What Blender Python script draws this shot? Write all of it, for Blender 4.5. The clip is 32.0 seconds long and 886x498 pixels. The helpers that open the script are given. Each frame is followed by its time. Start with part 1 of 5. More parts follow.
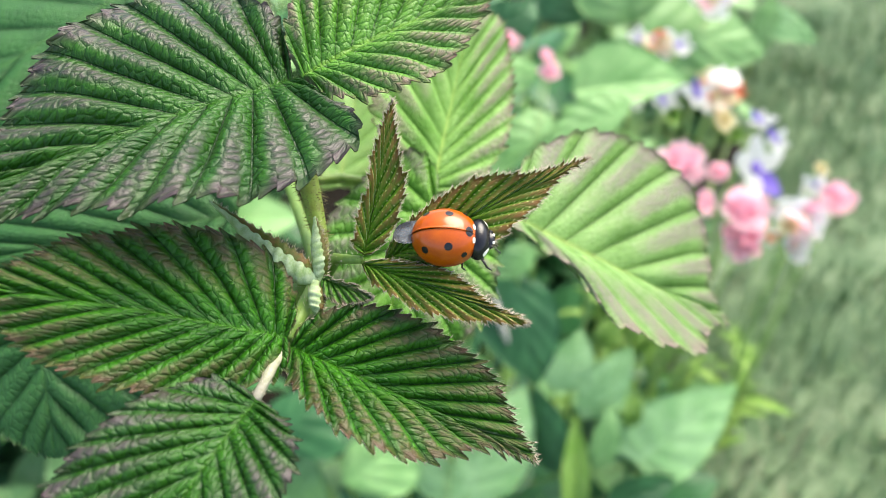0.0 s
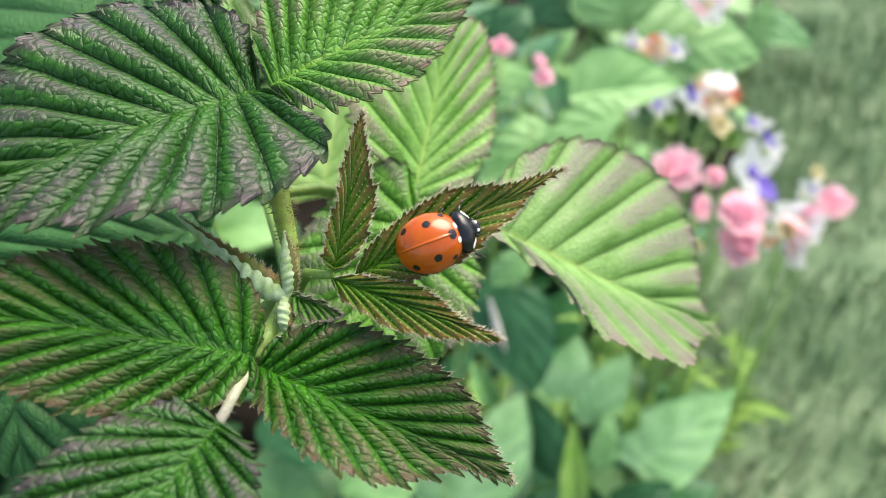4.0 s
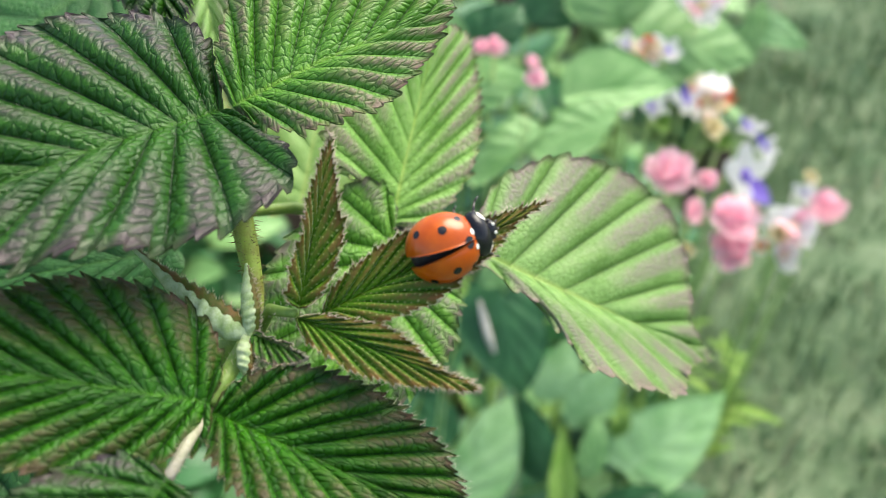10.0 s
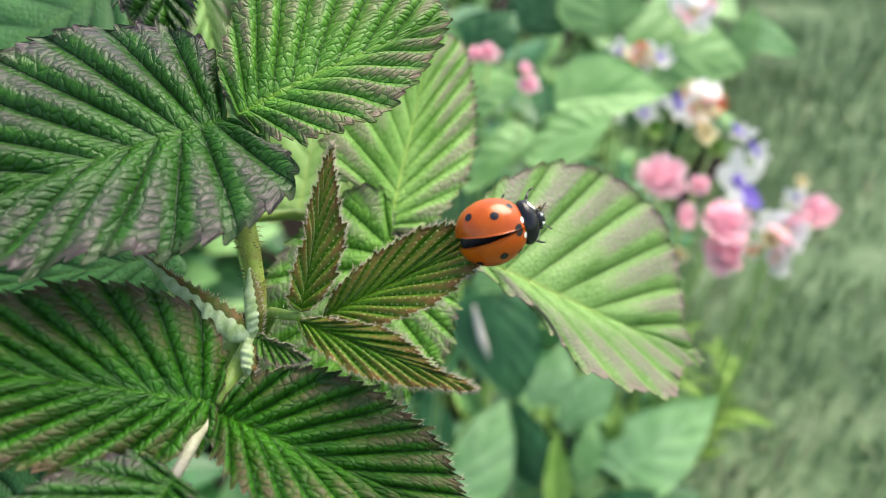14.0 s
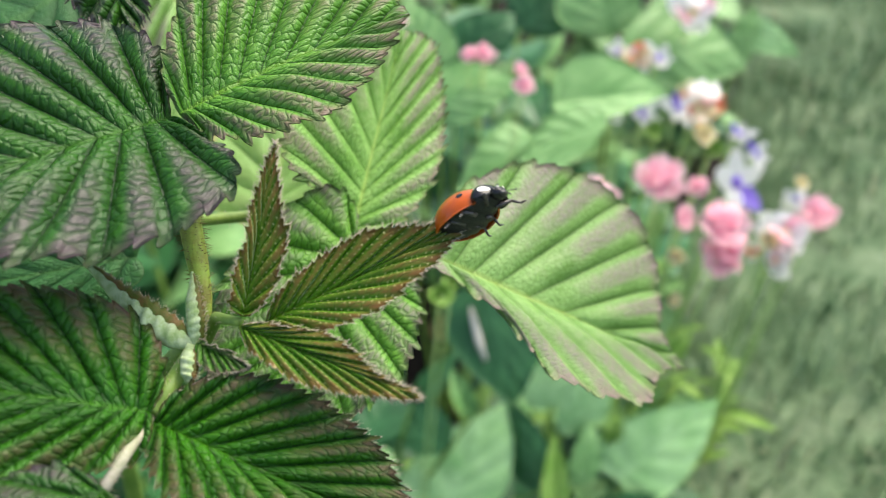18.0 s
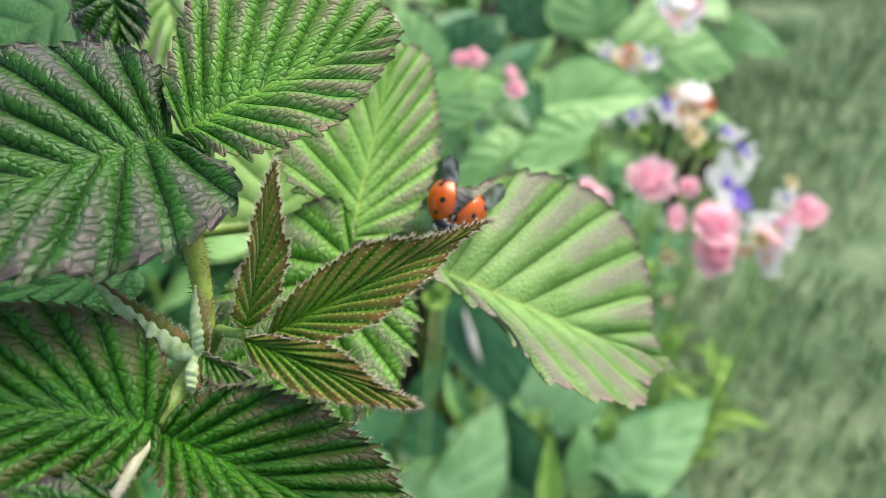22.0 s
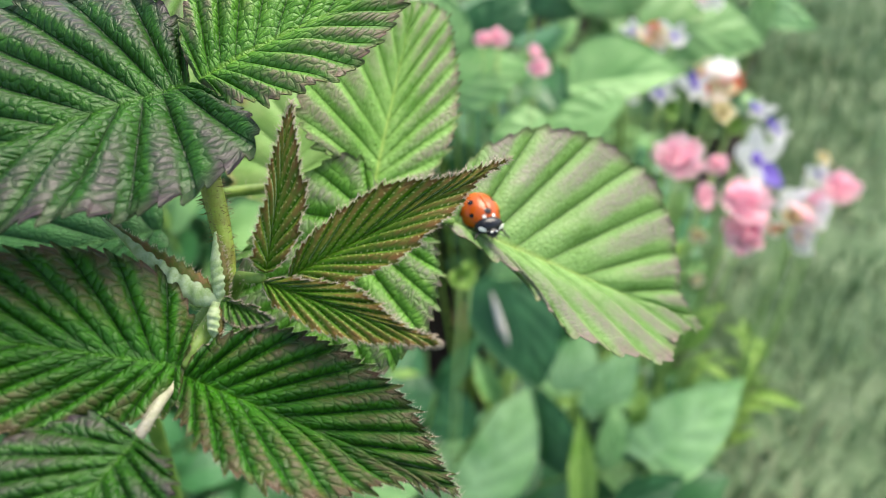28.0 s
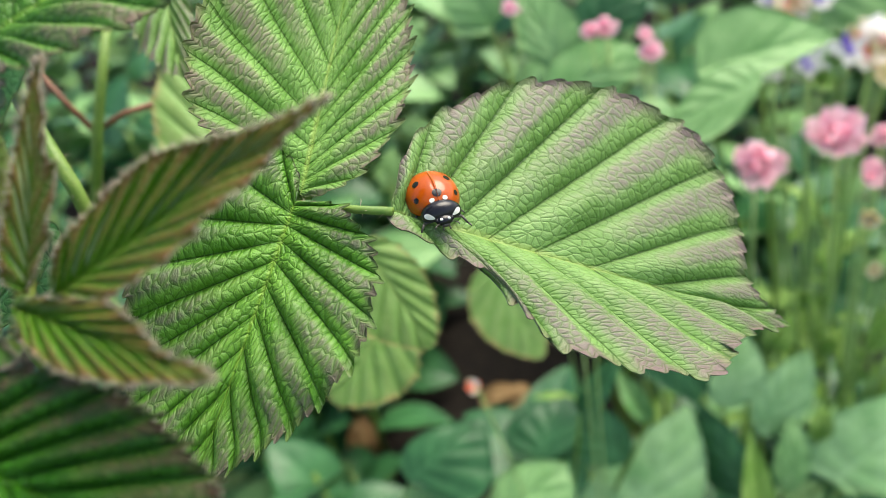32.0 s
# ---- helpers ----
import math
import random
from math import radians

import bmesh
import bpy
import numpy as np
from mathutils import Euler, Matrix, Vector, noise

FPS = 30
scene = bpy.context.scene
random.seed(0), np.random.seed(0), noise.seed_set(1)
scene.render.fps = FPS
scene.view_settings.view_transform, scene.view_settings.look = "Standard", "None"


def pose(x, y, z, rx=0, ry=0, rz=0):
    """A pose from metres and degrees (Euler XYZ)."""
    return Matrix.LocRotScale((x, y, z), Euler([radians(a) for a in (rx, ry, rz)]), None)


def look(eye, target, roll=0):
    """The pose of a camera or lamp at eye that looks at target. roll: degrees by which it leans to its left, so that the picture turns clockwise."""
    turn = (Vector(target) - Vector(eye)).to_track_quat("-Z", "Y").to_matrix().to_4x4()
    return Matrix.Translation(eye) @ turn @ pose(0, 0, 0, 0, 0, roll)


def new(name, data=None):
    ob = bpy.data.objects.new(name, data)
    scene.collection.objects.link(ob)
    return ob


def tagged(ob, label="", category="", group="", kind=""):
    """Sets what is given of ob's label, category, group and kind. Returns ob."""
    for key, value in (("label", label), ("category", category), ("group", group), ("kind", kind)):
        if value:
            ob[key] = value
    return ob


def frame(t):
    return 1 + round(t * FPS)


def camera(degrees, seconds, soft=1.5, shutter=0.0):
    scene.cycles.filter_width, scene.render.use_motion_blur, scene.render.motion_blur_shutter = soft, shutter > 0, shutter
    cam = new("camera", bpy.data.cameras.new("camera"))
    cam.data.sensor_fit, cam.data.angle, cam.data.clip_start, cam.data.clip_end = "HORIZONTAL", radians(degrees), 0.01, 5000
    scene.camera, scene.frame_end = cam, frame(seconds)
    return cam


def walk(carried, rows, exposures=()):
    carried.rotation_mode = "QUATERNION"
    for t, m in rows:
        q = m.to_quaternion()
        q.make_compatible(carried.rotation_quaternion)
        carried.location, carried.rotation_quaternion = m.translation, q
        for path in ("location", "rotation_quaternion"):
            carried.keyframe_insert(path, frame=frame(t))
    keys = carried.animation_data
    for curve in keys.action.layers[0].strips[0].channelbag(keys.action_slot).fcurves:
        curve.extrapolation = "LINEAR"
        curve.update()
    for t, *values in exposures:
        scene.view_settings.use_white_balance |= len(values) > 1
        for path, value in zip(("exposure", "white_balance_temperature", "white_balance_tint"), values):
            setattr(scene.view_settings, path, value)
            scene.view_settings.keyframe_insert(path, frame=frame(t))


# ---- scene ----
cam = camera(59.0, 32.0, 0.9)
cam.data.dof.use_dof = True
cam.data.dof.focus_distance = 0.078
cam.data.dof.aperture_fstop = 25.0
METRES, EYE, TILT, LEAN, TURN = 0.13, 0.72, -38.0, 0.0, 0.0
ROWS = [
    (0, 0, 0, 0, 0, 0, -0),
    (0.5, 0.0068, -0.0098, -0.003, 0.12, 0.35, 0.08),
    (1, 0.0012, -0.0082, 0.0051, 0.25, 0.55, 0.15),
    (1.5, 0.001, 0.003, 0.0154, 0.18, 0.31, 0.17),
    (2, 0.0185, 0.0057, -0.0035, -0.06, 0.08, 0.49),
    (2.5, 0.0198, -0.01, -0.0077, 0.03, 0.53, 0.62),
    (3, 0.0176, -0.004, 0.0065, 0.1, 0.75, 0.69),
    (3.5, 0.012, 0.0011, 0.0083, 0.14, 0.62, 0.69),
    (4, 0.0195, 0.0197, 0.0063, -0.04, 0.41, 0.41),
    (4.5, 0.0338, 0.0255, 0.0158, -0.3, 0.29, 0.42),
    (6.5, 0.0314, 0.0337, 0.0154, -0.05, 0.16, 0.43),
    (7, 0.0259, 0.0245, 0.0132, -0.36, 0.2, 0.2),
    (7.5, 0.0172, 0.0188, 0.0195, -0.36, 0.35, 0.37),
    (8, 0.0189, 0.0306, 0.0183, -0.21, 0.37, 0.47),
    (8.5, 0.0244, 0.0399, 0.0231, -0.63, 0.21, -0.12),
    (9, 0.0262, 0.0363, 0.0209, -0.84, 0.34, 0.07),
    (9.5, 0.0238, 0.0472, 0.0314, -0.58, 0.23, 0.06),
    (10, 0.0322, 0.0618, 0.0354, -0.59, 0.05, -0.17),
    (10.5, 0.0356, 0.0582, 0.0266, -0.5, 0.04, 0.17),
    (11, 0.0255, 0.0438, 0.0267, -0.62, 0.12, 0.02),
    (11.5, 0.0192, 0.0395, 0.0285, -0.55, 0.24, 0.01),
    (12, 0.0221, 0.0382, 0.0292, -0.48, 0.32, -0.02),
    (12.5, 0.0334, 0.0396, 0.0237, -0.58, 0.33, 0.36),
    (13, 0.0291, 0.0403, 0.0219, -0.79, 0.21, 0.01),
    (13.5, 0.0283, 0.0419, 0.0338, -1.18, 0.34, 0.04),
    (14, 0.0292, 0.0447, 0.0349, -1.05, 0.44, -0.07),
    (14.5, 0.0414, 0.045, 0.0343, -0.94, 0.41, 0.05),
    (16.5, 0.0594, 0.0436, 0.0263, -0.81, 0.56, 0.54),
    (17, 0.0666, 0.0494, 0.0205, -0.71, 0.66, 0.54),
    (17.5, 0.065, 0.0585, 0.0325, -0.62, 0.58, 0.05),
    (18, 0.0683, 0.0638, 0.0357, -0.71, 0.57, -0.01),
    (18.5, 0.0712, 0.0575, 0.037, -1.02, 0.6, 0.28),
    (19, 0.072, 0.046, 0.0263, -0.97, 0.74, 0.72),
    (19.5, 0.072, 0.033, 0.0196, -1.06, 0.82, 0.63),
    (20, 0.062, 0.0246, 0.026, -1.14, 0.89, 0.66),
    (20.5, 0.0674, 0.0274, 0.0269, -1.19, 0.88, 0.87),
    (21, 0.0682, 0.0346, 0.0268, -1.08, 0.88, 1.05),
    (21.5, 0.0712, 0.0381, 0.0289, -1.15, 0.77, 0.98),
    (22, 0.0653, 0.0486, 0.0428, -1.23, 0.69, 0.64),
    (22.5, 0.0858, 0.0486, 0.0346, -1.21, 0.77, 0.93),
    (23, 0.0869, 0.0404, 0.0254, -0.91, 1.11, 0.93),
    (23.5, 0.0849, 0.0524, 0.0148, -0.6, 0.58, 1.53),
    (24, 0.096, 0.0665, 0.0072, 0.17, 0.19, 1.48),
    (24.5, 0.1034, 0.0821, -0, 0.37, -0.24, 1.88),
    (25, 0.1097, 0.0814, -0.0039, 0.78, -0.39, 2.11),
    (25.5, 0.0934, 0.07, -0.0029, 0.65, -0.24, 2.11),
    (27.5, 0.0786, 0.0578, 0.0109, 0.92, 0.1, 1.83),
    (28, 0.0712, 0.0525, 0.0079, 0.83, 0.04, 1.71),
    (28.5, 0.0673, 0.0424, 0.0088, 0.83, 0.35, 1.82),
    (29, 0.0688, 0.0323, 0.0087, 0.7, 0.43, 1.9),
    (29.5, 0.0657, 0.0103, -0.0021, 0.58, 0.77, 1.87),
    (30, 0.0635, 0.0004, -0.0189, 0.73, 0.9, 1.99),
    (30.5, 0.0877, 0.0763, -0.0187, 3.25, 0.37, 2.94),
    (31, 0.1396, 0.1888, -0.0301, 6.48, 0.18, 4.26),
    (31.5, 0.2088, 0.2437, -0.03, 10.76, 1.42, 6.61),
    (32, 0.2363, 0.2537, -0.024, 13.19, 2.55, 6.64),
]
walk(cam, [(t, pose(0, 0, EYE, TILT, LEAN, TURN) @ pose(METRES * x, METRES * y, METRES * z, 90 + pitch, roll, yaw)) for t, x, y, z, yaw, pitch, roll in ROWS],
     [(0.0, 1.50, 7000, 8), (4.0, 1.34, 7000, 8), (9.0, 1.21, 7000, 8), (26.0, 1.17, 7000, 8), (30.3, 1.18, 7000, 8), (32.0, 1.0, 7000, 8)])

# ---- light: an overcast garden sky ----
world = bpy.data.worlds.new("sky")
scene.world = world
world.use_nodes = True
wn = world.node_tree
sky = wn.nodes.new("ShaderNodeTexSky")
sky.sky_type, sky.sun_disc = "NISHITA", False
sky.sun_elevation, sky.sun_rotation = radians(59), radians(48)
sky.air_density, sky.dust_density = 1.0, 3.0
wn.links.new(sky.outputs[0], wn.nodes["Background"].inputs[0])
wn.nodes["Background"].inputs[1].default_value = 0.15
sun = new("sun", bpy.data.lights.new("sun", "SUN"))
sun.data.energy, sun.data.angle, sun.data.color = 2.4, radians(45), (1.0, 0.97, 0.90)
sun.matrix_world = look((0, 0, 5), (-0.45, -0.40, 4))


# ---- materials ----
def material(name):
    m = bpy.data.materials.new(name)
    m.use_nodes = True
    t = m.node_tree
    return m, t, t.nodes["Principled BSDF"]


def node(t, kind, **kw):
    n = t.nodes.new("ShaderNode" + kind)
    for k, v in kw.items():
        if k == "op":
            n.operation = v
        elif k == "dims":
            n.voronoi_dimensions = v
        elif k == "feature":
            n.feature = v
        else:
            n.inputs[k.replace("_", " ")].default_value = v
    return n


def calc(t, op, a, b=None, c=None):
    n = t.nodes.new("ShaderNodeMath")
    n.operation = op
    for i, v in enumerate((a, b, c)):
        if v is None:
            continue
        if isinstance(v, (int, float)):
            n.inputs[i].default_value = v
        else:
            t.links.new(v, n.inputs[i])
    return n.outputs[0]


def step(t, v, lo, hi):
    n = t.nodes.new("ShaderNodeMapRange")
    n.interpolation_type = "SMOOTHSTEP"
    t.links.new(v, n.inputs[0])
    n.inputs[1].default_value, n.inputs[2].default_value = lo, hi
    return n.outputs[0]


def blend(t, f, a, b, mode="MIX"):
    n = t.nodes.new("ShaderNodeMix")
    n.data_type, n.blend_type = "RGBA", mode
    for i, v in ((0, f), (6, a), (7, b)):
        if isinstance(v, (int, float)):
            n.inputs[i].default_value = v
        elif isinstance(v, tuple):
            n.inputs[i].default_value = (*v, 1)
        else:
            t.links.new(v, n.inputs[i])
    return n.outputs[2]


def noise_of(t, vec, scale, detail=3.0, rough=0.55):
    n = node(t, "TexNoise", Scale=scale, Detail=detail, Roughness=rough)
    if vec is not None:
        t.links.new(vec, n.inputs["Vector"])
    return n.outputs["Fac"]


def raspberry_leaf(name, dark, light, margin, margin_from, ridge, rough, glow, see, dots=0.0, quilt=1.0, relief=0.00011, line=0.9):
    """Leaf skin on the map (vein number, midrib to margin): sunken veins, oblique cross veins, a flushed margin and ridges."""
    m, t, p = material(name)
    uv = node(t, "UVMap")
    uv.uv_map = "veins"
    sep = node(t, "SeparateXYZ")
    t.links.new(uv.outputs[0], sep.inputs[0])
    x, y = sep.outputs[0], sep.outputs[1]
    obj = node(t, "TexCoord").outputs["Object"]
    big, mid = noise_of(t, obj, 170.0, 3.0), noise_of(t, obj, 1000.0, 2.0)
    fine, wob = noise_of(t, obj, 2600.0, 2.0), noise_of(t, obj, 420.0, 1.0)
    wave = calc(t, "MULTIPLY", calc(t, "SUBTRACT", noise_of(t, obj, 700.0, 1.0), 0.5), 0.07)
    fr = calc(t, "FRACT", x)
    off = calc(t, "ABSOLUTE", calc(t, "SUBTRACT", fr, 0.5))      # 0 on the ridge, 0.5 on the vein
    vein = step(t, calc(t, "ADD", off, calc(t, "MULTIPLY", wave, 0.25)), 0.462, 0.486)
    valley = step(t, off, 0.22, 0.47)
    rib = step(t, y, 0.035, 0.010)
    # cross veins slant outwards from each side vein over the ridge
    flat = node(t, "UVMap")
    flat.uv_map = "skin"
    fs = node(t, "SeparateXYZ")
    t.links.new(flat.outputs[0], fs.inputs[0])
    reach = fs.outputs[1]
    cells = node(t, "Combine" + "XYZ")
    t.links.new(calc(t, "ADD", calc(t, "MULTIPLY", fs.outputs[0], 1.05), calc(t, "MULTIPLY", wob, 0.6)), cells.inputs[0])
    slant = calc(t, "ADD", calc(t, "MULTIPLY", reach, 1.15), calc(t, "MULTIPLY", off, 1.0))
    t.links.new(calc(t, "ADD", slant, calc(t, "MULTIPLY", mid, 0.35)), cells.inputs[1])
    vo = node(t, "TexVoronoi", feature="DISTANCE_TO_EDGE", dims="2D", Scale=1.0, Randomness=0.9)
    t.links.new(cells.outputs[0], vo.inputs["Vector"])
    small = node(t, "TexVoronoi", feature="DISTANCE_TO_EDGE", dims="2D", Scale=2.7, Randomness=1.0)
    t.links.new(cells.outputs[0], small.inputs["Vector"])
    dome = step(t, vo.outputs["Distance"], 0.0, 0.30)
    pores = step(t, small.outputs["Distance"], 0.0, 0.28)
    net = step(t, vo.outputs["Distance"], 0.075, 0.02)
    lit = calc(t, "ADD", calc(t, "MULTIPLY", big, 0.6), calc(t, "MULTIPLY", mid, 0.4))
    # green falls to the dark tone in the valleys: crease shade painted between pleats
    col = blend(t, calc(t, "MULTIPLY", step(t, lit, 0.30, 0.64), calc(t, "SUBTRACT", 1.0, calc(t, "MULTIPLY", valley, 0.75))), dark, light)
    col = blend(t, calc(t, "MULTIPLY", step(t, fine, 0.35, 0.75), 0.15), col, light)
    # flush at the margin and on one flank of each ridge, in blotches
    patchy = calc(t, "MULTIPLY", calc(t, "SUBTRACT", lit, 0.5), 0.9)
    flank = calc(t, "ABSOLUTE", calc(t, "SUBTRACT", calc(t, "ADD", fr, wave), 0.42))
    on_ridge = calc(t, "MULTIPLY", step(t, calc(t, "SUBTRACT", flank, calc(t, "MULTIPLY", patchy, 0.25)), 0.34, 0.12), step(t, calc(t, "ADD", y, patchy), 0.16, 0.66))
    flush = calc(t, "MINIMUM", calc(t, "MULTIPLY", calc(t, "MULTIPLY", on_ridge, ridge), calc(t, "ADD", 0.65, calc(t, "MULTIPLY", dome, 0.4))), 0.92)
    col = blend(t, flush, col, blend(t, fine, tuple(c * 0.7 for c in margin), tuple(min(1, c * 1.35) for c in margin)))
    edge = calc(t, "MULTIPLY", step(t, calc(t, "ADD", y, calc(t, "MULTIPLY", patchy, 0.25)), margin_from, 1.0), calc(t, "SUBTRACT", 1.0, calc(t, "MULTIPLY", valley, 0.4)))
    col = blend(t, calc(t, "MULTIPLY", edge, 0.6), col, (margin[0] * 0.95, margin[1] * 0.75, margin[2] * 0.82))
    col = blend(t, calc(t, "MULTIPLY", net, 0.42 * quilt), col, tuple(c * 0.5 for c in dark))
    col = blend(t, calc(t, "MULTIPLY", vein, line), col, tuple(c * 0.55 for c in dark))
    col = blend(t, calc(t, "MULTIPLY", rib, 0.5), col, (light[0] * 1.5, light[1] * 1.15, light[2]))
    if dots:
        dv = node(t, "TexVoronoi", dims="2D", Scale=1.0, Randomness=0.3)
        dc = node(t, "Combine" + "XYZ")
        t.links.new(calc(t, "MULTIPLY", x, 2.0), dc.inputs[0])
        t.links.new(calc(t, "MULTIPLY", reach, 1.55), dc.inputs[1])
        t.links.new(dc.outputs[0], dv.inputs["Vector"])
        col = blend(t, calc(t, "MULTIPLY", step(t, dv.outputs["Distance"], 0.15, 0.08), dots), col, (0.55, 0.52, 0.24))
    t.links.new(col, p.inputs["Base Color"])
    t.links.new(calc(t, "ADD", rough, calc(t, "MULTIPLY", calc(t, "SUBTRACT", mid, 0.5), 0.25)), p.inputs["Roughness"])
    p.inputs["Specular IOR Level"].default_value = glow
    h = calc(t, "ADD", calc(t, "MULTIPLY", dome, 0.55 * quilt), calc(t, "MULTIPLY", pores, 0.16 * quilt))
    h = calc(t, "ADD", h, calc(t, "ADD", calc(t, "MULTIPLY", mid, 0.55), calc(t, "MULTIPLY", fine, 0.10)))
    h = calc(t, "SUBTRACT", h, calc(t, "ADD", calc(t, "MULTIPLY", vein, 0.8), calc(t, "MULTIPLY", net, 0.25)))
    bump = node(t, "Bump", Strength=0.75, Distance=relief * 1.2)
    t.links.new(h, bump.inputs["Height"])
    t.links.new(bump.outputs[0], p.inputs["Normal"])
    thin = node(t, "BsdfTranslucent")
    t.links.new(blend(t, 0.5, col, (0.30, 0.48, 0.06)), thin.inputs[0])
    t.links.new(bump.outputs[0], thin.inputs["Normal"])
    mix = node(t, "MixShader")
    mix.inputs[0].default_value = see
    t.links.new(p.outputs[0], mix.inputs[1])
    t.links.new(thin.outputs[0], mix.inputs[2])
    t.links.new(mix.outputs[0], t.nodes["Material Output"].inputs[0])
    return m


def plain(name, a, b, scale, rough, spec=0.4, metal=0.0, bump=0.0, see=0.0, spread=(0.3, 0.7), each=0.0, ribs=0.0):
    """Two tones in noise, with a little relief; see: how much light passes through; ribs: paler midrib and side veins of a smooth leaf."""
    m, t, p = material(name)
    obj = node(t, "TexCoord").outputs["Object"]
    n1, n2 = noise_of(t, obj, scale, 4.0), noise_of(t, obj, scale * 7.3, 3.0)
    f = step(t, calc(t, "ADD", calc(t, "MULTIPLY", n1, 0.7), calc(t, "MULTIPLY", n2, 0.3)), *spread)
    col = blend(t, f, a, b)
    if ribs:
        uv = node(t, "UVMap")
        uv.uv_map = "veins"
        sep = node(t, "SeparateXYZ")
        t.links.new(uv.outputs[0], sep.inputs[0])
        off = calc(t, "ABSOLUTE", calc(t, "SUBTRACT", calc(t, "FRACT", sep.outputs[0]), 0.5))
        rib = calc(t, "MAXIMUM", calc(t, "MULTIPLY", step(t, off, 0.43, 0.5), 0.55), step(t, sep.outputs[1], 0.07, 0.0))
        col = blend(t, calc(t, "MULTIPLY", rib, ribs), col, tuple(min(0.9, c * 1.5 + 0.05) for c in b))
    if each:
        info = node(t, "ObjectInfo")
        col = blend(t, calc(t, "MULTIPLY", info.outputs["Random"], each), col, tuple(c * 0.45 for c in a))
    t.links.new(col, p.inputs["Base Color"])
    p.inputs["Roughness"].default_value, p.inputs["Specular IOR Level"].default_value, p.inputs["Metallic"].default_value = rough, spec, metal
    if bump:
        bn = node(t, "Bump", Strength=0.6, Distance=bump)
        t.links.new(n2, bn.inputs["Height"])
        t.links.new(bn.outputs[0], p.inputs["Normal"])
    if see:
        thin = node(t, "BsdfTranslucent")
        t.links.new(col, thin.inputs[0])
        mix = node(t, "MixShader")
        mix.inputs[0].default_value = see
        t.links.new(p.outputs[0], mix.inputs[1])
        t.links.new(thin.outputs[0], mix.inputs[2])
        t.links.new(mix.outputs[0], t.nodes["Material Output"].inputs[0])
    return m


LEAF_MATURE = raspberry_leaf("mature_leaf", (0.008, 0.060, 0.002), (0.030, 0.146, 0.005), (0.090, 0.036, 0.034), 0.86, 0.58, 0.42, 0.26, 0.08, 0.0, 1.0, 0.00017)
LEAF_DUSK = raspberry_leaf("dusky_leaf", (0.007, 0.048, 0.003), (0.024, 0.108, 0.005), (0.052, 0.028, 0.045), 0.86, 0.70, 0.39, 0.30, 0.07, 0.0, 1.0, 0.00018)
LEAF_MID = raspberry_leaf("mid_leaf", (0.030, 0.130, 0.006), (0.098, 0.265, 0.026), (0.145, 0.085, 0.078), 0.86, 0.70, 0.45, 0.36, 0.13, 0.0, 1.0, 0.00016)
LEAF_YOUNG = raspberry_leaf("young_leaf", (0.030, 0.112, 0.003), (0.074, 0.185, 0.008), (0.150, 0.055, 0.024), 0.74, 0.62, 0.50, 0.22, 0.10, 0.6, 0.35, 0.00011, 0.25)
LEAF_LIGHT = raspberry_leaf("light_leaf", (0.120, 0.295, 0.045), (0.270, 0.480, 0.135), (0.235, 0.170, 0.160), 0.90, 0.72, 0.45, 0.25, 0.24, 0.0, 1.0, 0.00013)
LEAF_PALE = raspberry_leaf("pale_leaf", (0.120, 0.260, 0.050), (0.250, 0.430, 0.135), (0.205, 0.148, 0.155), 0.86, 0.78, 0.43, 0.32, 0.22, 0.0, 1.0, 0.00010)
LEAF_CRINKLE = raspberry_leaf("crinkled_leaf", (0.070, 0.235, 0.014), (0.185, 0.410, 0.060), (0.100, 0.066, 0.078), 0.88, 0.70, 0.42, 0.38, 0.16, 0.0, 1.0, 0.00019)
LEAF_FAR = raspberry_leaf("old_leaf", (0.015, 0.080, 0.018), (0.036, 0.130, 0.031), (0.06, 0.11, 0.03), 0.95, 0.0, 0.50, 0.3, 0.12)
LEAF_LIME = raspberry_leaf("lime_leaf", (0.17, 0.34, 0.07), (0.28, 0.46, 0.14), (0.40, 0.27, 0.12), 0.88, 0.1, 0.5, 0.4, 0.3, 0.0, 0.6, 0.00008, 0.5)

LEAF_SILVER = plain("bud_leaf", (0.26, 0.40, 0.13), (0.56, 0.66, 0.42), 900, 0.55, 0.3, bump=0.00008, see=0.2)
LEAF_BELOW = plain("leaf_underside", (0.20, 0.30, 0.16), (0.34, 0.42, 0.27), 900, 0.7, 0.3, bump=0.0001, see=0.15)
STEM_GREEN = plain("green_stem", (0.09, 0.19, 0.028), (0.20, 0.30, 0.06), 260, 0.5, bump=0.0001)
STEM_OLIVE = plain("olive_stem", (0.17, 0.15, 0.025), (0.27, 0.39, 0.06), 330, 0.5, bump=0.0001)
FOLD = plain("brown_fold", (0.045, 0.10, 0.006), (0.17, 0.085, 0.03), 700, 0.5, 0.25, bump=0.0001)
BRISTLE = plain("brown_bristle", (0.10, 0.07, 0.02), (0.22, 0.20, 0.06), 900, 0.6)
STEM_PALE = plain("pale_stem", (0.24, 0.26, 0.15), (0.42, 0.38, 0.30), 420, 0.55, bump=0.0001)
STEM_RED = plain("red_stem", (0.16, 0.05, 0.035), (0.21, 0.10, 0.05), 300, 0.5, bump=0.0001)
HAIR = plain("plant_hair", (0.42, 0.34, 0.26), (0.58, 0.52, 0.42), 900, 0.6, see=0.3)
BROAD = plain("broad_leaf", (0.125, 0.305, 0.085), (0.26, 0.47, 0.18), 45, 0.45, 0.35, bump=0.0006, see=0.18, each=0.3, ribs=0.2)
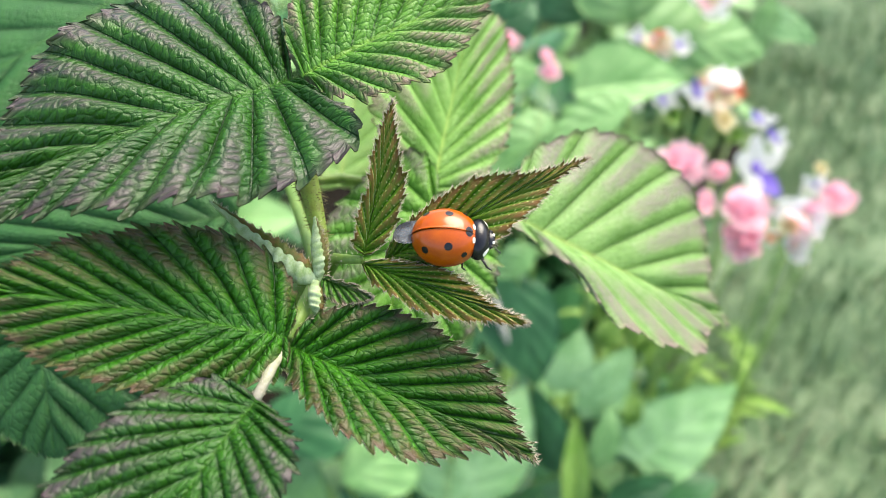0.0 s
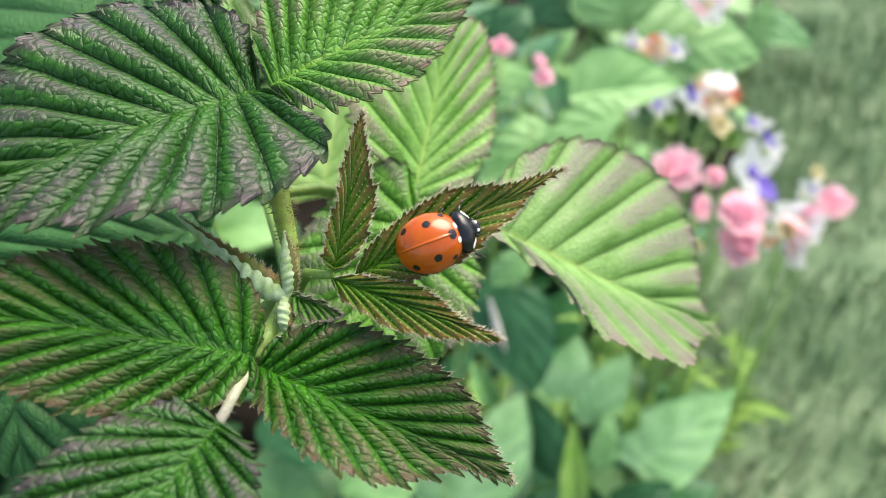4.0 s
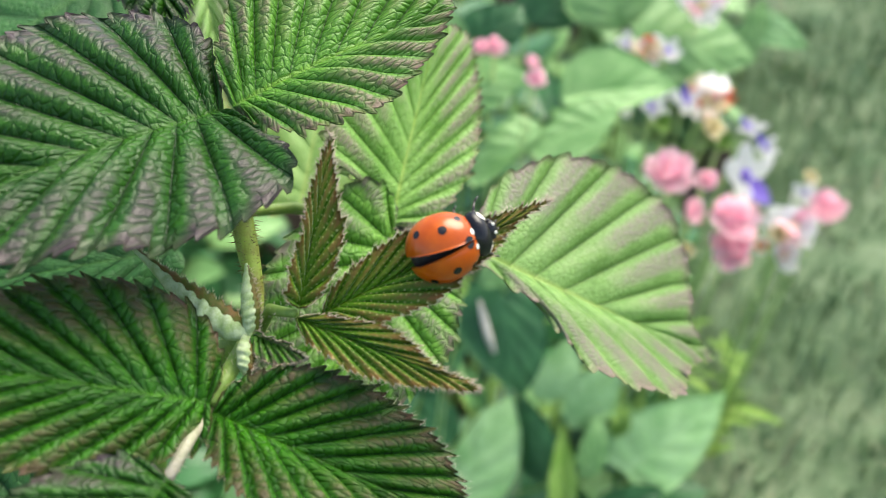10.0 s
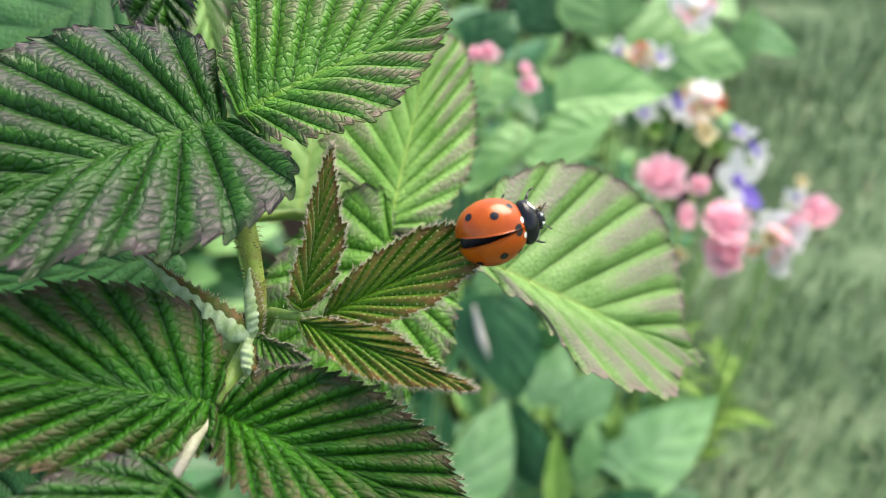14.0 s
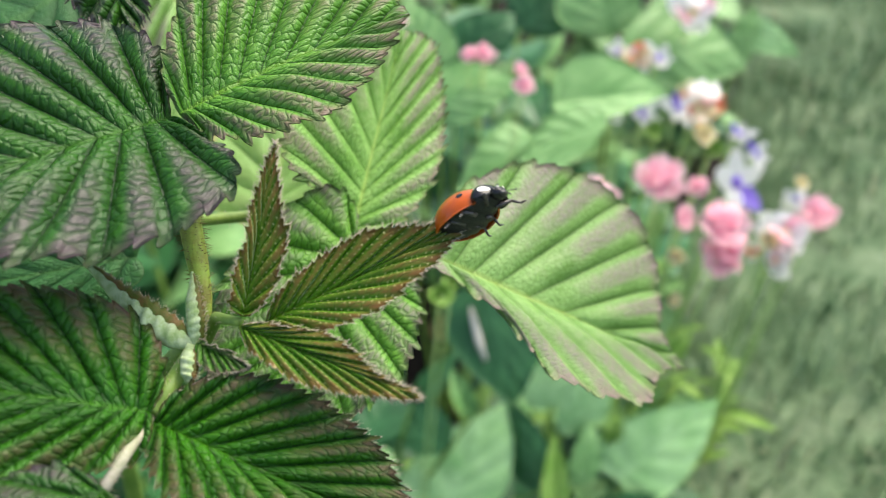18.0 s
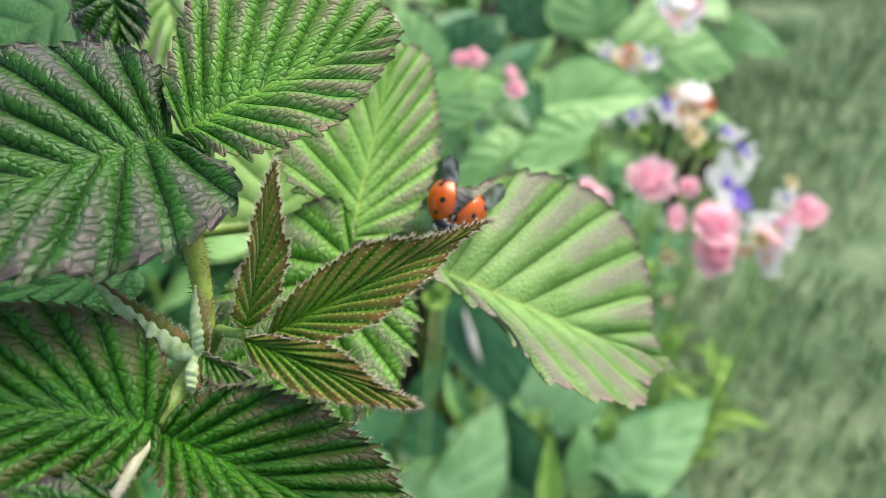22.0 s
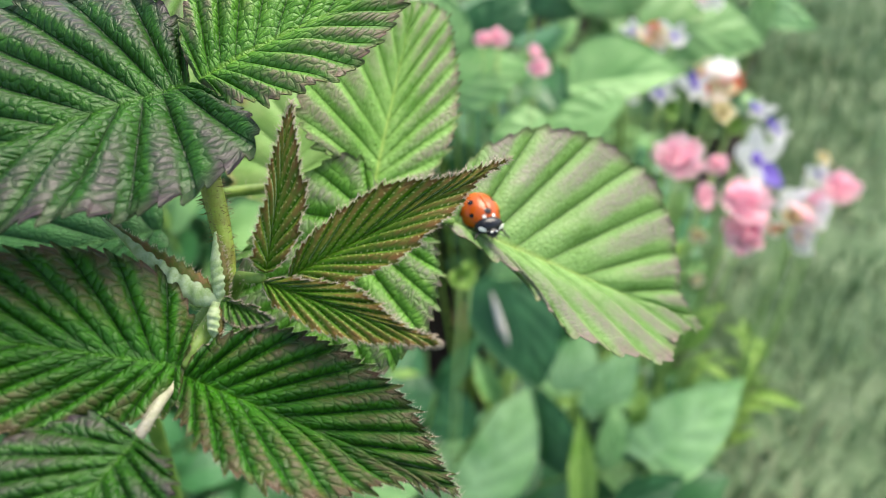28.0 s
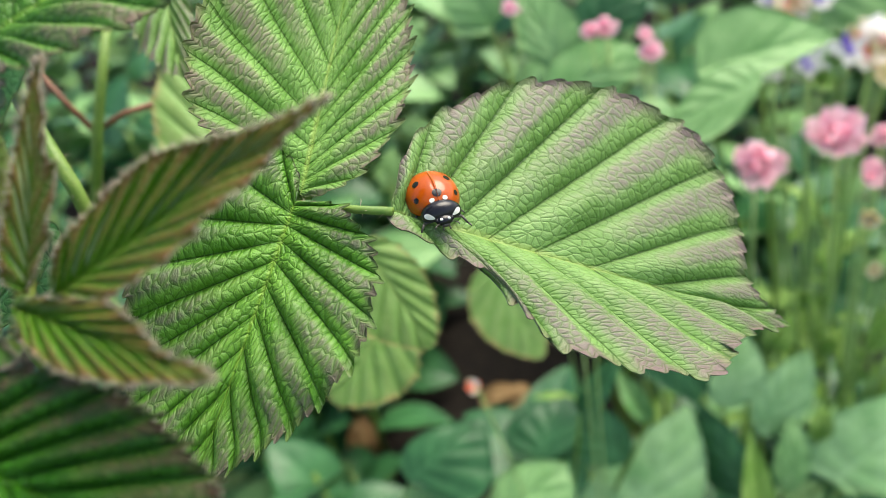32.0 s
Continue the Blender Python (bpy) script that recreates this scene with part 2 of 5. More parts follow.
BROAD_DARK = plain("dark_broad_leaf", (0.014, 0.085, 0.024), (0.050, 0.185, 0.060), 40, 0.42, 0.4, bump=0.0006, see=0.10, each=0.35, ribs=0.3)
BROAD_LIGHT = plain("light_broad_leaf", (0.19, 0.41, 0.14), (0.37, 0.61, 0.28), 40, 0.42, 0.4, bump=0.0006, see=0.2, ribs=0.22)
FRESH = plain("fresh_leaf", (0.15, 0.32, 0.045), (0.30, 0.47, 0.12), 60, 0.5, 0.3, see=0.25)
STEM_LIGHT = plain("light_stem", (0.22, 0.37, 0.10), (0.36, 0.50, 0.19), 120, 0.5)
PINK = plain("pink_petal", (0.95, 0.56, 0.67), (0.98, 0.87, 0.90), 60, 0.6, 0.3, see=0.75)
STREAK = plain("dried_streak", (0.45, 0.42, 0.36), (0.62, 0.58, 0.50), 90, 0.8, 0.2)
WHITE = plain("white_petal", (0.88, 0.87, 0.90), (0.95, 0.95, 0.96), 70, 0.6, 0.3, see=0.8)
VIOLET = plain("violet_petal", (0.09, 0.05, 0.36), (0.30, 0.22, 0.66), 70, 0.6, 0.3, see=0.25)
CORAL = plain("coral_petal", (0.85, 0.16, 0.08), (0.92, 0.42, 0.26), 70, 0.6, 0.3, see=0.6)
CREAM = plain("cream_petal", (0.75, 0.66, 0.38), (0.88, 0.84, 0.64), 70, 0.6, 0.3, see=0.5)
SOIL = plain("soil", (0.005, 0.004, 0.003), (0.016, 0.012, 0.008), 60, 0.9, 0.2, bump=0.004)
DEAD = plain("dead_leaf", (0.30, 0.17, 0.06), (0.48, 0.32, 0.15), 60, 0.7, 0.2, bump=0.0008, see=0.1)
GRASS = plain("grass_blade", (0.058, 0.135, 0.052), (0.215, 0.315, 0.172), 4, 0.55, 0.3, see=0.15, spread=(0.38, 0.62))
LAWN = plain("lawn_soil", (0.038, 0.085, 0.034), (0.15, 0.205, 0.120), 9, 0.85, 0.2, bump=0.01)
STRAW = plain("straw", (0.24, 0.27, 0.15), (0.42, 0.42, 0.28), 12, 0.7, 0.2, see=0.1)
ELYTRA = plain("wing_case", (0.36, 0.054, 0.0006), (0.46, 0.085, 0.001), 700, 0.28, 0.22)
ELYTRA.node_tree.nodes["Principled BSDF"].inputs["Coat Weight"].default_value = 0.5
ELYTRA.node_tree.nodes["Principled BSDF"].inputs["Coat Roughness"].default_value = 0.05
SHELL_IN = plain("wing_case_inside", (0.55, 0.10, 0.015), (0.62, 0.16, 0.03), 700, 0.5)
BLACK = plain("black_shell", (0.004, 0.004, 0.006), (0.010, 0.010, 0.013), 1500, 0.22, 0.4, bump=0.00002)
BELLY = plain("black_belly", (0.004, 0.004, 0.005), (0.016, 0.015, 0.017), 2200, 0.38, 0.35, bump=0.00004)
IVORY = plain("ivory_mark", (0.78, 0.76, 0.68), (0.86, 0.85, 0.78), 900, 0.3, 0.5)
LEGS = plain("dark_leg", (0.012, 0.011, 0.012), (0.09, 0.075, 0.065), 1800, 0.3, 0.6)
def membrane():
    """Clear smoky wing skin with darker veins; much of the light goes straight through."""
    m, t, p = material("wing_membrane")
    obj = node(t, "TexCoord").outputs["Object"]
    n = noise_of(t, obj, 700.0, 4.0)
    p.inputs["Roughness"].default_value = 0.25
    t.links.new(blend(t, step(t, n, 0.45, 0.6), (0.03, 0.03, 0.034), (0.20, 0.21, 0.215)), p.inputs["Base Color"])
    clear, mix = node(t, "BsdfTransparent"), node(t, "MixShader")
    mix.inputs[0].default_value = 0.45
    t.links.new(p.outputs[0], mix.inputs[1])
    t.links.new(clear.outputs[0], mix.inputs[2])
    t.links.new(mix.outputs[0], t.nodes["Material Output"].inputs[0])
    return m


MEMBRANE = membrane()


# ---- helpers of the build ----
def mm(x, y, z):
    return Vector((x, y, z)) * 0.001


def thing(name, place, label, category, group="", kind=""):
    ob = new(name)
    ob.empty_display_size = 0.01
    ob.location = place
    return tagged(ob, label, category, group, kind)


def mesh_of(name, verts, faces, mats, slots=None, uvs=None, smooth=True):
    me = bpy.data.meshes.new(name)
    me.from_pydata([tuple(v) for v in verts], [], faces)
    for m in mats:
        me.materials.append(m)
    if slots is not None:
        me.polygons.foreach_set("material_index", slots)
    if uvs is not None:
        idx = np.empty(len(me.loops), dtype=np.int32)
        me.loops.foreach_get("vertex_index", idx)
        for title, values in zip(("veins", "skin"), uvs):
            me.uv_layers.new(name=title)
            me.uv_layers[title].data.foreach_set("uv", np.asarray(values, dtype=np.float32)[idx].ravel())
    me.polygons.foreach_set("use_smooth", [smooth] * len(me.polygons))
    me.update()
    return me


def put(name, me, parent, label="", at=None, kind=""):
    """One mesh as a part. at None: the mesh is in world metres; else it is in its own space at that place in the parent's."""
    ob = new(name, me)
    ob.parent = parent
    if at is None:
        origin, up = Vector((0, 0, 0)), parent
        while up is not None:
            origin += Vector(up.location) + up.matrix_parent_inverse.translation
            up = up.parent
        ob.matrix_parent_inverse = Matrix.Translation(-origin)
    else:
        ob.location = at
    return tagged(ob, label, kind=kind)


def tube(points, radii, sides=10, cap=True):
    """Verts and faces of a round, tapered tube along points."""
    pts = [Vector(p) for p in points]
    verts, faces, ref = [], [], None
    for i, p in enumerate(pts):
        d = (pts[min(i + 1, len(pts) - 1)] - pts[max(i - 1, 0)]).normalized()
        if ref is None:
            ref = d.orthogonal().normalized()
        ref = (ref - d * ref.dot(d)).normalized()
        q = d.cross(ref)
        r = radii[i] if isinstance(radii, (list, tuple)) else radii
        for k in range(sides):
            a = 2 * math.pi * k / sides
            verts.append(p + (ref * math.cos(a) + q * math.sin(a)) * r)
    for i in range(len(pts) - 1):
        for k in range(sides):
            a, b = i * sides + k, i * sides + (k + 1) % sides
            faces.append((a, b, b + sides, a + sides))
    if cap:
        faces.append(tuple(range(sides - 1, -1, -1)))
        faces.append(tuple(range(len(verts) - sides, len(verts))))
    return verts, faces


def curve_through(a, b, bow, n=10):
    a, b, bow = Vector(a), Vector(b), Vector(bow)
    return [a.lerp(b, i / n) + bow * (4 * i / n * (1 - i / n)) for i in range(n + 1)]


def needles(roots, ways, lengths, width):
    """Fine three-sided hairs."""
    verts, faces = [], []
    for r, w, ln in zip(roots, ways, lengths):
        r, w = Vector(r), Vector(w).normalized()
        a = w.orthogonal().normalized()
        b = w.cross(a)
        k = len(verts)
        for j in range(3):
            g = 2.094 * j
            verts.append(r + (a * math.cos(g) + b * math.sin(g)) * width)
        verts.append(r + w * ln)
        faces += [(k, k + 1, k + 3), (k + 1, k + 2, k + 3), (k + 2, k, k + 3)]
    return verts, faces


def rim_curve(marks, size, wide):
    """A smooth margin from the base round to the tip through marks (along, across), spaced evenly by its length."""
    p = np.array([(0.0, 0.0), *marks, (1.0, 0.0)])
    ext = np.concatenate([[2 * p[0] - p[1]], p, [2 * p[-1] - p[-2]]])
    pts = []
    for i in range(1, len(ext) - 2):
        q0, q1, q2, q3 = ext[i - 1:i + 3]
        for f in np.linspace(0, 1, 16, endpoint=False):
            pts.append(0.5 * (2 * q1 + (q2 - q0) * f + (2 * q0 - 5 * q1 + 4 * q2 - q3) * f * f + (3 * q1 - q0 - 3 * q2 + q3) * f ** 3))
    pts = np.array(pts + [p[-1]])
    gone = np.concatenate([[0], np.cumsum(np.hypot(np.diff(pts[:, 0]) * size, np.diff(pts[:, 1]) * wide))])
    even = np.linspace(0, gone[-1], 400)
    pts = np.stack([np.interp(even, gone, pts[:, 0]), np.interp(even, gone, pts[:, 1])], -1)
    for _ in range(40):
        pts[1:-1] = (pts[:-2] + 2 * pts[1:-1] + pts[2:]) / 4
    return pts


def leaf_data(base, tip, left, right, sag=0.0, sway=0.0, veins=8, pleat=0.0005, tooth=0.0009, lobe=0.05, blunt=0.45, point=0.85,
              cup=0.0, rim=None, thick=0.00016, rows=16, per=18, teeth=3, sweep=2.05, seed=0, twist=0.0, wave=0.6, fan=1.05, lead=0.62, crumple=0.0):
    """A leaf blade from its midrib (base to tip) and its two halves, each a vector from the midrib to the widest margin.
    The grid follows the side veins from the midrib to the margin, so that pleats and teeth are real. rim: marks of each half's margin.
    Returns verts, faces, slots, uvs, and margin verts."""
    base, tip, left, right = (np.array(v, dtype=float) for v in (base, tip, left, right))
    axis = tip - base
    size = np.linalg.norm(axis)
    along = axis / size
    nrm = np.cross(right - left, axis)
    nrm /= np.linalg.norm(nrm)
    pleat *= 1.5
    rnd = np.random.RandomState(seed + 3)
    ns = veins * per
    k = np.linspace(0, 1, ns + 1)[:, None]
    s = k ** fan                                # veins stand closer at the base
    v = np.linspace(0, 1, rows + 1)[None, :]
    top = blunt / (blunt + point)
    norm = 1 / (top ** blunt * (1 - top) ** point)
    verts, uvs, skin, margins = [], [], [], []
    for half, side in enumerate((left, right)):
        wide = np.linalg.norm(side)
        out = side / wide
        hn = np.cross(out, along) if half else np.cross(along, out)
        hn /= np.linalg.norm(hn)
        if rim:
            marks = rim[half]
        else:
            marks = [(q - lobe * math.exp(-(q / 0.13) ** 2), norm * q ** blunt * (1 - q) ** point) for q in (0.015, 0.06, 0.14, 0.25, 0.38, 0.52, 0.66, 0.8, 0.92)]
        curve = rim_curve(marks, size, wide)
        u0 = np.clip(s - 0.42 * sweep * s * (1 - s), 0, 1)
        tau = (s + lead * s * (1 - s)) * 399
        um, wm = np.interp(tau, np.arange(400), curve[:, 0]), np.interp(tau, np.arange(400), curve[:, 1])
        u = u0 + (um - u0) * v ** 0.97
        a = wm * v ** 0.96
        ph = rnd.rand(8) * 6.28
        run = np.hypot((um - u0) * size, wm * wide)
        fade = np.minimum(1, run / (0.45 * wide))
        bow = 4 * np.clip(u, 0, 1) * (1 - np.clip(u, 0, 1))
        p = base + axis * u[..., None] + nrm * (sag * bow)[..., None] + out * (sway * bow * (1 if half else -1))[..., None] + side * a[..., None]
        each = (0.8 + 0.4 * rnd.rand(veins + 1))[np.minimum((k * veins).astype(int), veins)]
        fk = k * veins - np.floor(k * veins)
        ridge = np.abs(np.sin(math.pi * fk ** 1.12)) ** 0.8 * each
        prof = np.minimum(1, v / 0.34) ** 0.75 * (1 - 0.45 * v ** 3)
        hgt = pleat * ridge * prof * fade
        # small folds across each ridge
        mmv = run * 1000 * v
        fold = np.sin(4.1 * mmv + 5.0 * np.abs(fk - 0.5) + 2.3 * np.floor(k * veins) + ph[3]) + 0.6 * np.sin(7.3 * mmv - 3.0 * fk + 1.7 * np.floor(k * veins) + ph[4])
        hgt = hgt + crumple * pleat * fold * ridge * prof * fade
        hgt = hgt + cup * v ** 2 * wide * wm
        hgt = hgt + wave * pleat * (0.8 * np.sin(11 * u + ph[1]) * v ** 2 + 0.6 * np.sin(23 * u + ph[2]) * v ** 3) * fade
        hgt = hgt + twist * wide * v * (u - 0.5) * (1 if half else -1)
        p = p + hn * hgt[..., None]
        if tooth:
            ph_t = k * veins * teeth + 0.35
            cell = np.floor(ph_t).astype(int)
            f = ph_t - cell
            shape = np.where(f < 0.78, (f / 0.78) ** 1.3, (1 - f) / 0.22)
            gain = np.where(cell % teeth == 0, 1.45, 0.8) * (0.75 + 0.5 * rnd.rand(veins * teeth + 3)[np.clip(cell, 0, None)])
            amp = tooth * shape * gain * np.minimum(1, s * 9) * np.minimum(1, (1 - s) * 7)
            edge = np.clip((v - 0.80) / 0.20, 0, 1) ** 1.2
            du, dw = np.gradient(um.ravel()) * size, np.gradient(wm.ravel()) * wide
            ln = np.hypot(du, dw) + 1e-12
            du, dw = (du / ln)[:, None, None], (dw / ln)[:, None, None]
            way = along * (0.6 * du - 0.75 * dw) + out * (0.6 * dw + 0.75 * du) - hn * 0.1
            p = p + way * (amp * edge)[..., None]
        verts.append(p.reshape(-1, 3))
        uvs.append(np.stack([np.broadcast_to(k * veins + 40 * half, a.shape), np.broadcast_to(v, a.shape)], -1).reshape(-1, 2))
        skin.append(np.stack([np.broadcast_to(k * size * 800 + 97 * half, a.shape), mmv + 0.35 * k * size * 1000], -1).reshape(-1, 2))
        margins.append((p[:, -1, :], out))
    n1 = (ns + 1) * (rows + 1)
    allv = np.concatenate(verts)
    below = allv - nrm * thick
    faces, slots = [], []
    for half in (0, 1):
        o = half * n1
        for i in range(ns):
            for j in range(rows):
                a = o + i * (rows + 1) + j
                b, c, d = a + 1, a + rows + 2, a + rows + 1
                q = (a, b, c, d) if half else (a, d, c, b)
                faces.append(q)
                slots.append(0)
                faces.append(tuple(k + 2 * n1 for k in reversed(q)))
                slots.append(1)
            a = o + i * (rows + 1) + rows
            d = a + rows + 1
            q = (d, a, a + 2 * n1, d + 2 * n1)
            faces.append(q if not half else tuple(reversed(q)))
            slots.append(0)
    allv, uv = np.concatenate([allv, below]), (np.concatenate(uvs + uvs), np.concatenate(skin + skin))
    return allv, faces, slots, uv, margins, along


def leaflet(name, parent, base, tip, left, right, skin, label="", hairs=0.0, hair_n=2, **kw):
    v, f, sl, uv, margins, along = leaf_data(base, tip, left, right, **kw)
    ob = put(name, mesh_of(name, v, f, (skin, LEAF_BELOW), sl, uv), parent, label)
    # raised midrib under the blade
    b, t = Vector(base), Vector(tip)
    size = (t - b).length
    nrm = (Vector(right) - Vector(left)).cross(t - b).normalized()
    sag = kw.get("sag", 0.0)
    pts = [p - nrm * size * 0.016 for p in curve_through(b.lerp(t, 0.05), b.lerp(t, 0.97), nrm * sag, 14)]
    tv, tf = tube(pts, [size * (0.011 * (1 - 0.8 * i / 14)) for i in range(15)], 6)
    put("midrib", mesh_of("midrib", tv, tf, (STEM_GREEN,)), ob)
    if hairs:
        rnd = random.Random(kw.get("seed", 0) + 11)
        roots, ways, lens = [], [], []
        for edge, out in margins:
            for i in range(4, len(edge) - 1):
                for _ in range(hair_n):
                    roots.append(Vector(edge[i]).lerp(Vector(edge[i - 1]), rnd.random()))
                    ways.append(Vector(out) + Vector(along) * rnd.uniform(0.3, 1.6) + Vector([rnd.uniform(-0.5, 0.5) for _ in range(3)]))
                    lens.append(hairs * rnd.uniform(0.4, 1.1))
        hv, hf = needles(roots, ways, lens, 0.000028)
        put("fringe", mesh_of("fringe", hv, hf, (HAIR,)), ob, "fringe of fine pale hairs", kind="stuff")
    return ob


def stalk(name, parent, points, radii, mat, label="", hairs=0, length=0.0008, seed=1, hair=None, width=0.00004):
    v, f = tube(points, radii, 12)
    ob = put(name, mesh_of(name, v, f, (mat,)), parent, label)
    if hairs:
        rnd = random.Random(seed)
        pts, roots, ways, lens = [Vector(p) for p in points], [], [], []
        for _ in range(hairs):
            i = rnd.randrange(len(pts) - 1)
            d = (pts[i + 1] - pts[i]).normalized()
            side = Vector([rnd.gauss(0, 1) for _ in range(3)])
            side = (side - d * side.dot(d)).normalized()
            r = radii[i] if isinstance(radii, (list, tuple)) else radii
            roots.append(pts[i].lerp(pts[i + 1], rnd.random()) + side * r * 0.95)
            ways.append(side + d * rnd.uniform(-0.5, 0.3))
            lens.append(length * rnd.uniform(0.4, 1.2))
        hv, hf = needles(roots, ways, lens, width)
        put("bristles", mesh_of("bristles", hv, hf, (hair or HAIR,)), ob, "fine dark bristles" if hair else "fine pale bristles", kind="stuff")
    return ob


def folded_bud(parent, points, radii, ribs, label, hairs=60, seed=1):
    """A leaf still folded in on itself: a flattened spindle with ribs across it and a toothed brown fold on top."""
    n, sides = 60, 14
    pts = [Vector(p) for p in points]
    ks = np.linspace(0, len(pts) - 1, n + 1)
    way = (pts[-1] - pts[0]).normalized()
    view = Vector((0, -0.8, 0.6))
    up = (view.cross(way)).normalized()
    up = up if up.z > 0 else -up
    out = way.cross(up).normalized()
    verts, faces = [], []
    for i, q in enumerate(ks):
        j = min(int(q), len(pts) - 2)
        c, r = pts[j].lerp(pts[j + 1], q - j), radii[j] + (radii[j + 1] - radii[j]) * (q - j)
        w = 1.15 + 0.14 * math.sin(2 * math.pi * ribs * i / n)
        for k in range(sides):
            a = 2 * math.pi * k / sides
            verts.append(c + up * math.cos(a) * r + out * math.sin(a) * r * 0.7 * w + way * 0.35 * r * math.cos(a))
    for i in range(n):
        for k in range(sides):
            a, b = i * sides + k, i * sides + (k + 1) % sides
            faces.append((a, b, b + sides, a + sides))
    faces += [tuple(range(sides - 1, -1, -1)), tuple(range(len(verts) - sides, len(verts)))]
    ob = put("leaf_bud", mesh_of("leaf_bud", verts, faces, (LEAF_SILVER,)), parent, label)
    # the toothed fold
    verts, faces = [], []
    for i, q in enumerate(ks[2:-2]):
        j = min(int(q), len(pts) - 2)
        c, r = pts[j].lerp(pts[j + 1], q - j), radii[j] + (radii[j + 1] - radii[j]) * (q - j)
        lift = 0.28 * (1 if i % 4 == 0 else 0.45 if i % 4 in (1, 3) else 0.1)
        for h, o in ((0.55, 0.62), (0.95, 0.55), (1.0 + lift, 0.25), (1.0 + lift * 0.9, 0.12), (0.8, -0.3)):
            verts.append(c + up * r * h - out * r * o * (1 if out.y > 0 else -1) + way * 0.35 * r * h)
    for i in range(len(ks) - 5):
        for k in range(4):
            a = i * 5 + k
            faces.append((a, a + 1, a + 6, a + 5))
    put("leaf_fold", mesh_of("leaf_fold", verts, faces, (FOLD,)), ob, "brown toothed fold of the bud")
    rnd = random.Random(seed)
    roots, ways, lens = [], [], []
    for _ in range(hairs):
        v = verts[rnd.randrange(len(verts) // 5) * 5 + 2]
        roots.append(v)
        ways.append(up + way * rnd.uniform(-0.2, 1) + out * rnd.uniform(-0.4, 0.4))
        lens.append(0.0005 * rnd.uniform(0.4, 1.1))
    hv, hf = needles(roots, ways, lens, 0.000035)
    put("fringe", mesh_of("fringe", hv, hf, (HAIR,)), ob, "fringe of fine pale hairs", kind="stuff")
    return ob


# ---- ground ----
def edge_x(y):
    return 0.10 + 0.36 * y + 0.03 * math.sin(6 * y) + 0.02 * math.sin(17 * y + 1)


def ground():
    v, f, n = [], [], 60
    xs = [-400, -40, -8, -3] + [-2 + 6 * i / 40 for i in range(41)] + [6, 12, 50, 400]
    ys = [-400, -40, -8] + [-2 + 8 * i / 50 for i in range(51)] + [9, 20, 60, 400]
    for y in ys:
        for x in xs:
            near = abs(x) < 5 and abs(y) < 8
            v.append((x, y, 0.012 * noise.noise(Vector((x * 2.2, y * 2.2, 0))) if near else 0.0))
    w = len(xs)
    f = [(j * w + i, j * w + i + 1, (j + 1) * w + i + 1, (j + 1) * w + i) for j in range(len(ys) - 1) for i in range(w - 1)]
    tagged(new("ground", mesh_of("ground", v, f, (LAWN,))), "mossy lawn ground with thin worn turf", "lawn", kind="structure")
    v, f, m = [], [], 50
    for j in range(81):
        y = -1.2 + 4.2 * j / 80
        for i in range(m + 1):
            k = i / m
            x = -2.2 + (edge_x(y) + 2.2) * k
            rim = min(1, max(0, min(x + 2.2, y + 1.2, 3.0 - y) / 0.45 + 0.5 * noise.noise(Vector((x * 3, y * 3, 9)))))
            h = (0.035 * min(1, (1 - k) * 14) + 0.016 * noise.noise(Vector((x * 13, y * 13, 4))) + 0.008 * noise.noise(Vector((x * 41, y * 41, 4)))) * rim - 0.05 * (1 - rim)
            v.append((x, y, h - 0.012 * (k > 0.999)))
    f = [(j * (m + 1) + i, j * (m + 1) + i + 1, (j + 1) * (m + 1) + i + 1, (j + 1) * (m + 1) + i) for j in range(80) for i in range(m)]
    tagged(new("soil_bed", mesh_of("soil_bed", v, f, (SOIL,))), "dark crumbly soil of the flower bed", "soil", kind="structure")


def grass():
    rnd = np.random.RandomState(5)
    for name, mat, count, tall, label in (("grass", GRASS, 26000, 0.045, "short green lawn grass beside the bed"), ("dry_grass", STRAW, 2600, 0.04, "dry straw-coloured grass in the lawn")):
        y = rnd.uniform(-0.1, 3.4, count)
        x = np.array([edge_x(q) for q in y]) + rnd.uniform(0, 1, count) ** 1.4 * 1.9 - 0.03
        clump = np.array([noise.noise(Vector((a * 5, b * 5, 2 if mat is GRASS else 7))) for a, b in zip(x, y)])
        keep = (clump > (-0.45 if mat is GRASS else 0.05)) | ((mat is STRAW) & (y < 0.95) & (rnd.rand(count) < 0.5))
        x, y, clump = x[keep], y[keep], clump[keep]
        n = len(x)
        a, h = rnd.uniform(0, 6.283, n), tall * rnd.uniform(0.5, 1.3, n) * (1 + 0.6 * clump)
        bend, w = rnd.uniform(0.2, 1.0, n) * h, rnd.uniform(0.0012, 0.0026, n)
        ca, sa = np.cos(a), np.sin(a)
        rows = []
        for k, z, b in ((1.0, 0.0, 0.0), (0.75, 0.6, 0.3), (0.0, 1.0, 1.0)):
            for sgn in ((-1, 1) if k else (1,)):
                rows.append(np.stack([x + ca * bend * b - sa * w * k * sgn, y + sa * bend * b + ca * w * k * sgn, h * z - 0.004 * (z == 0)], -1))
        v = np.stack(rows, 1).reshape(-1, 3)
        i = np.arange(n)[:, None] * 5
        f = [tuple(q) for q in (i + np.array([0, 1, 3, 2])).tolist()] + [tuple(q) for q in (i + np.array([2, 3, 4])).tolist()]
        tagged(new(name, mesh_of(name, v, f, (mat,))), label, "grass", kind="stuff")


ground()
grass()

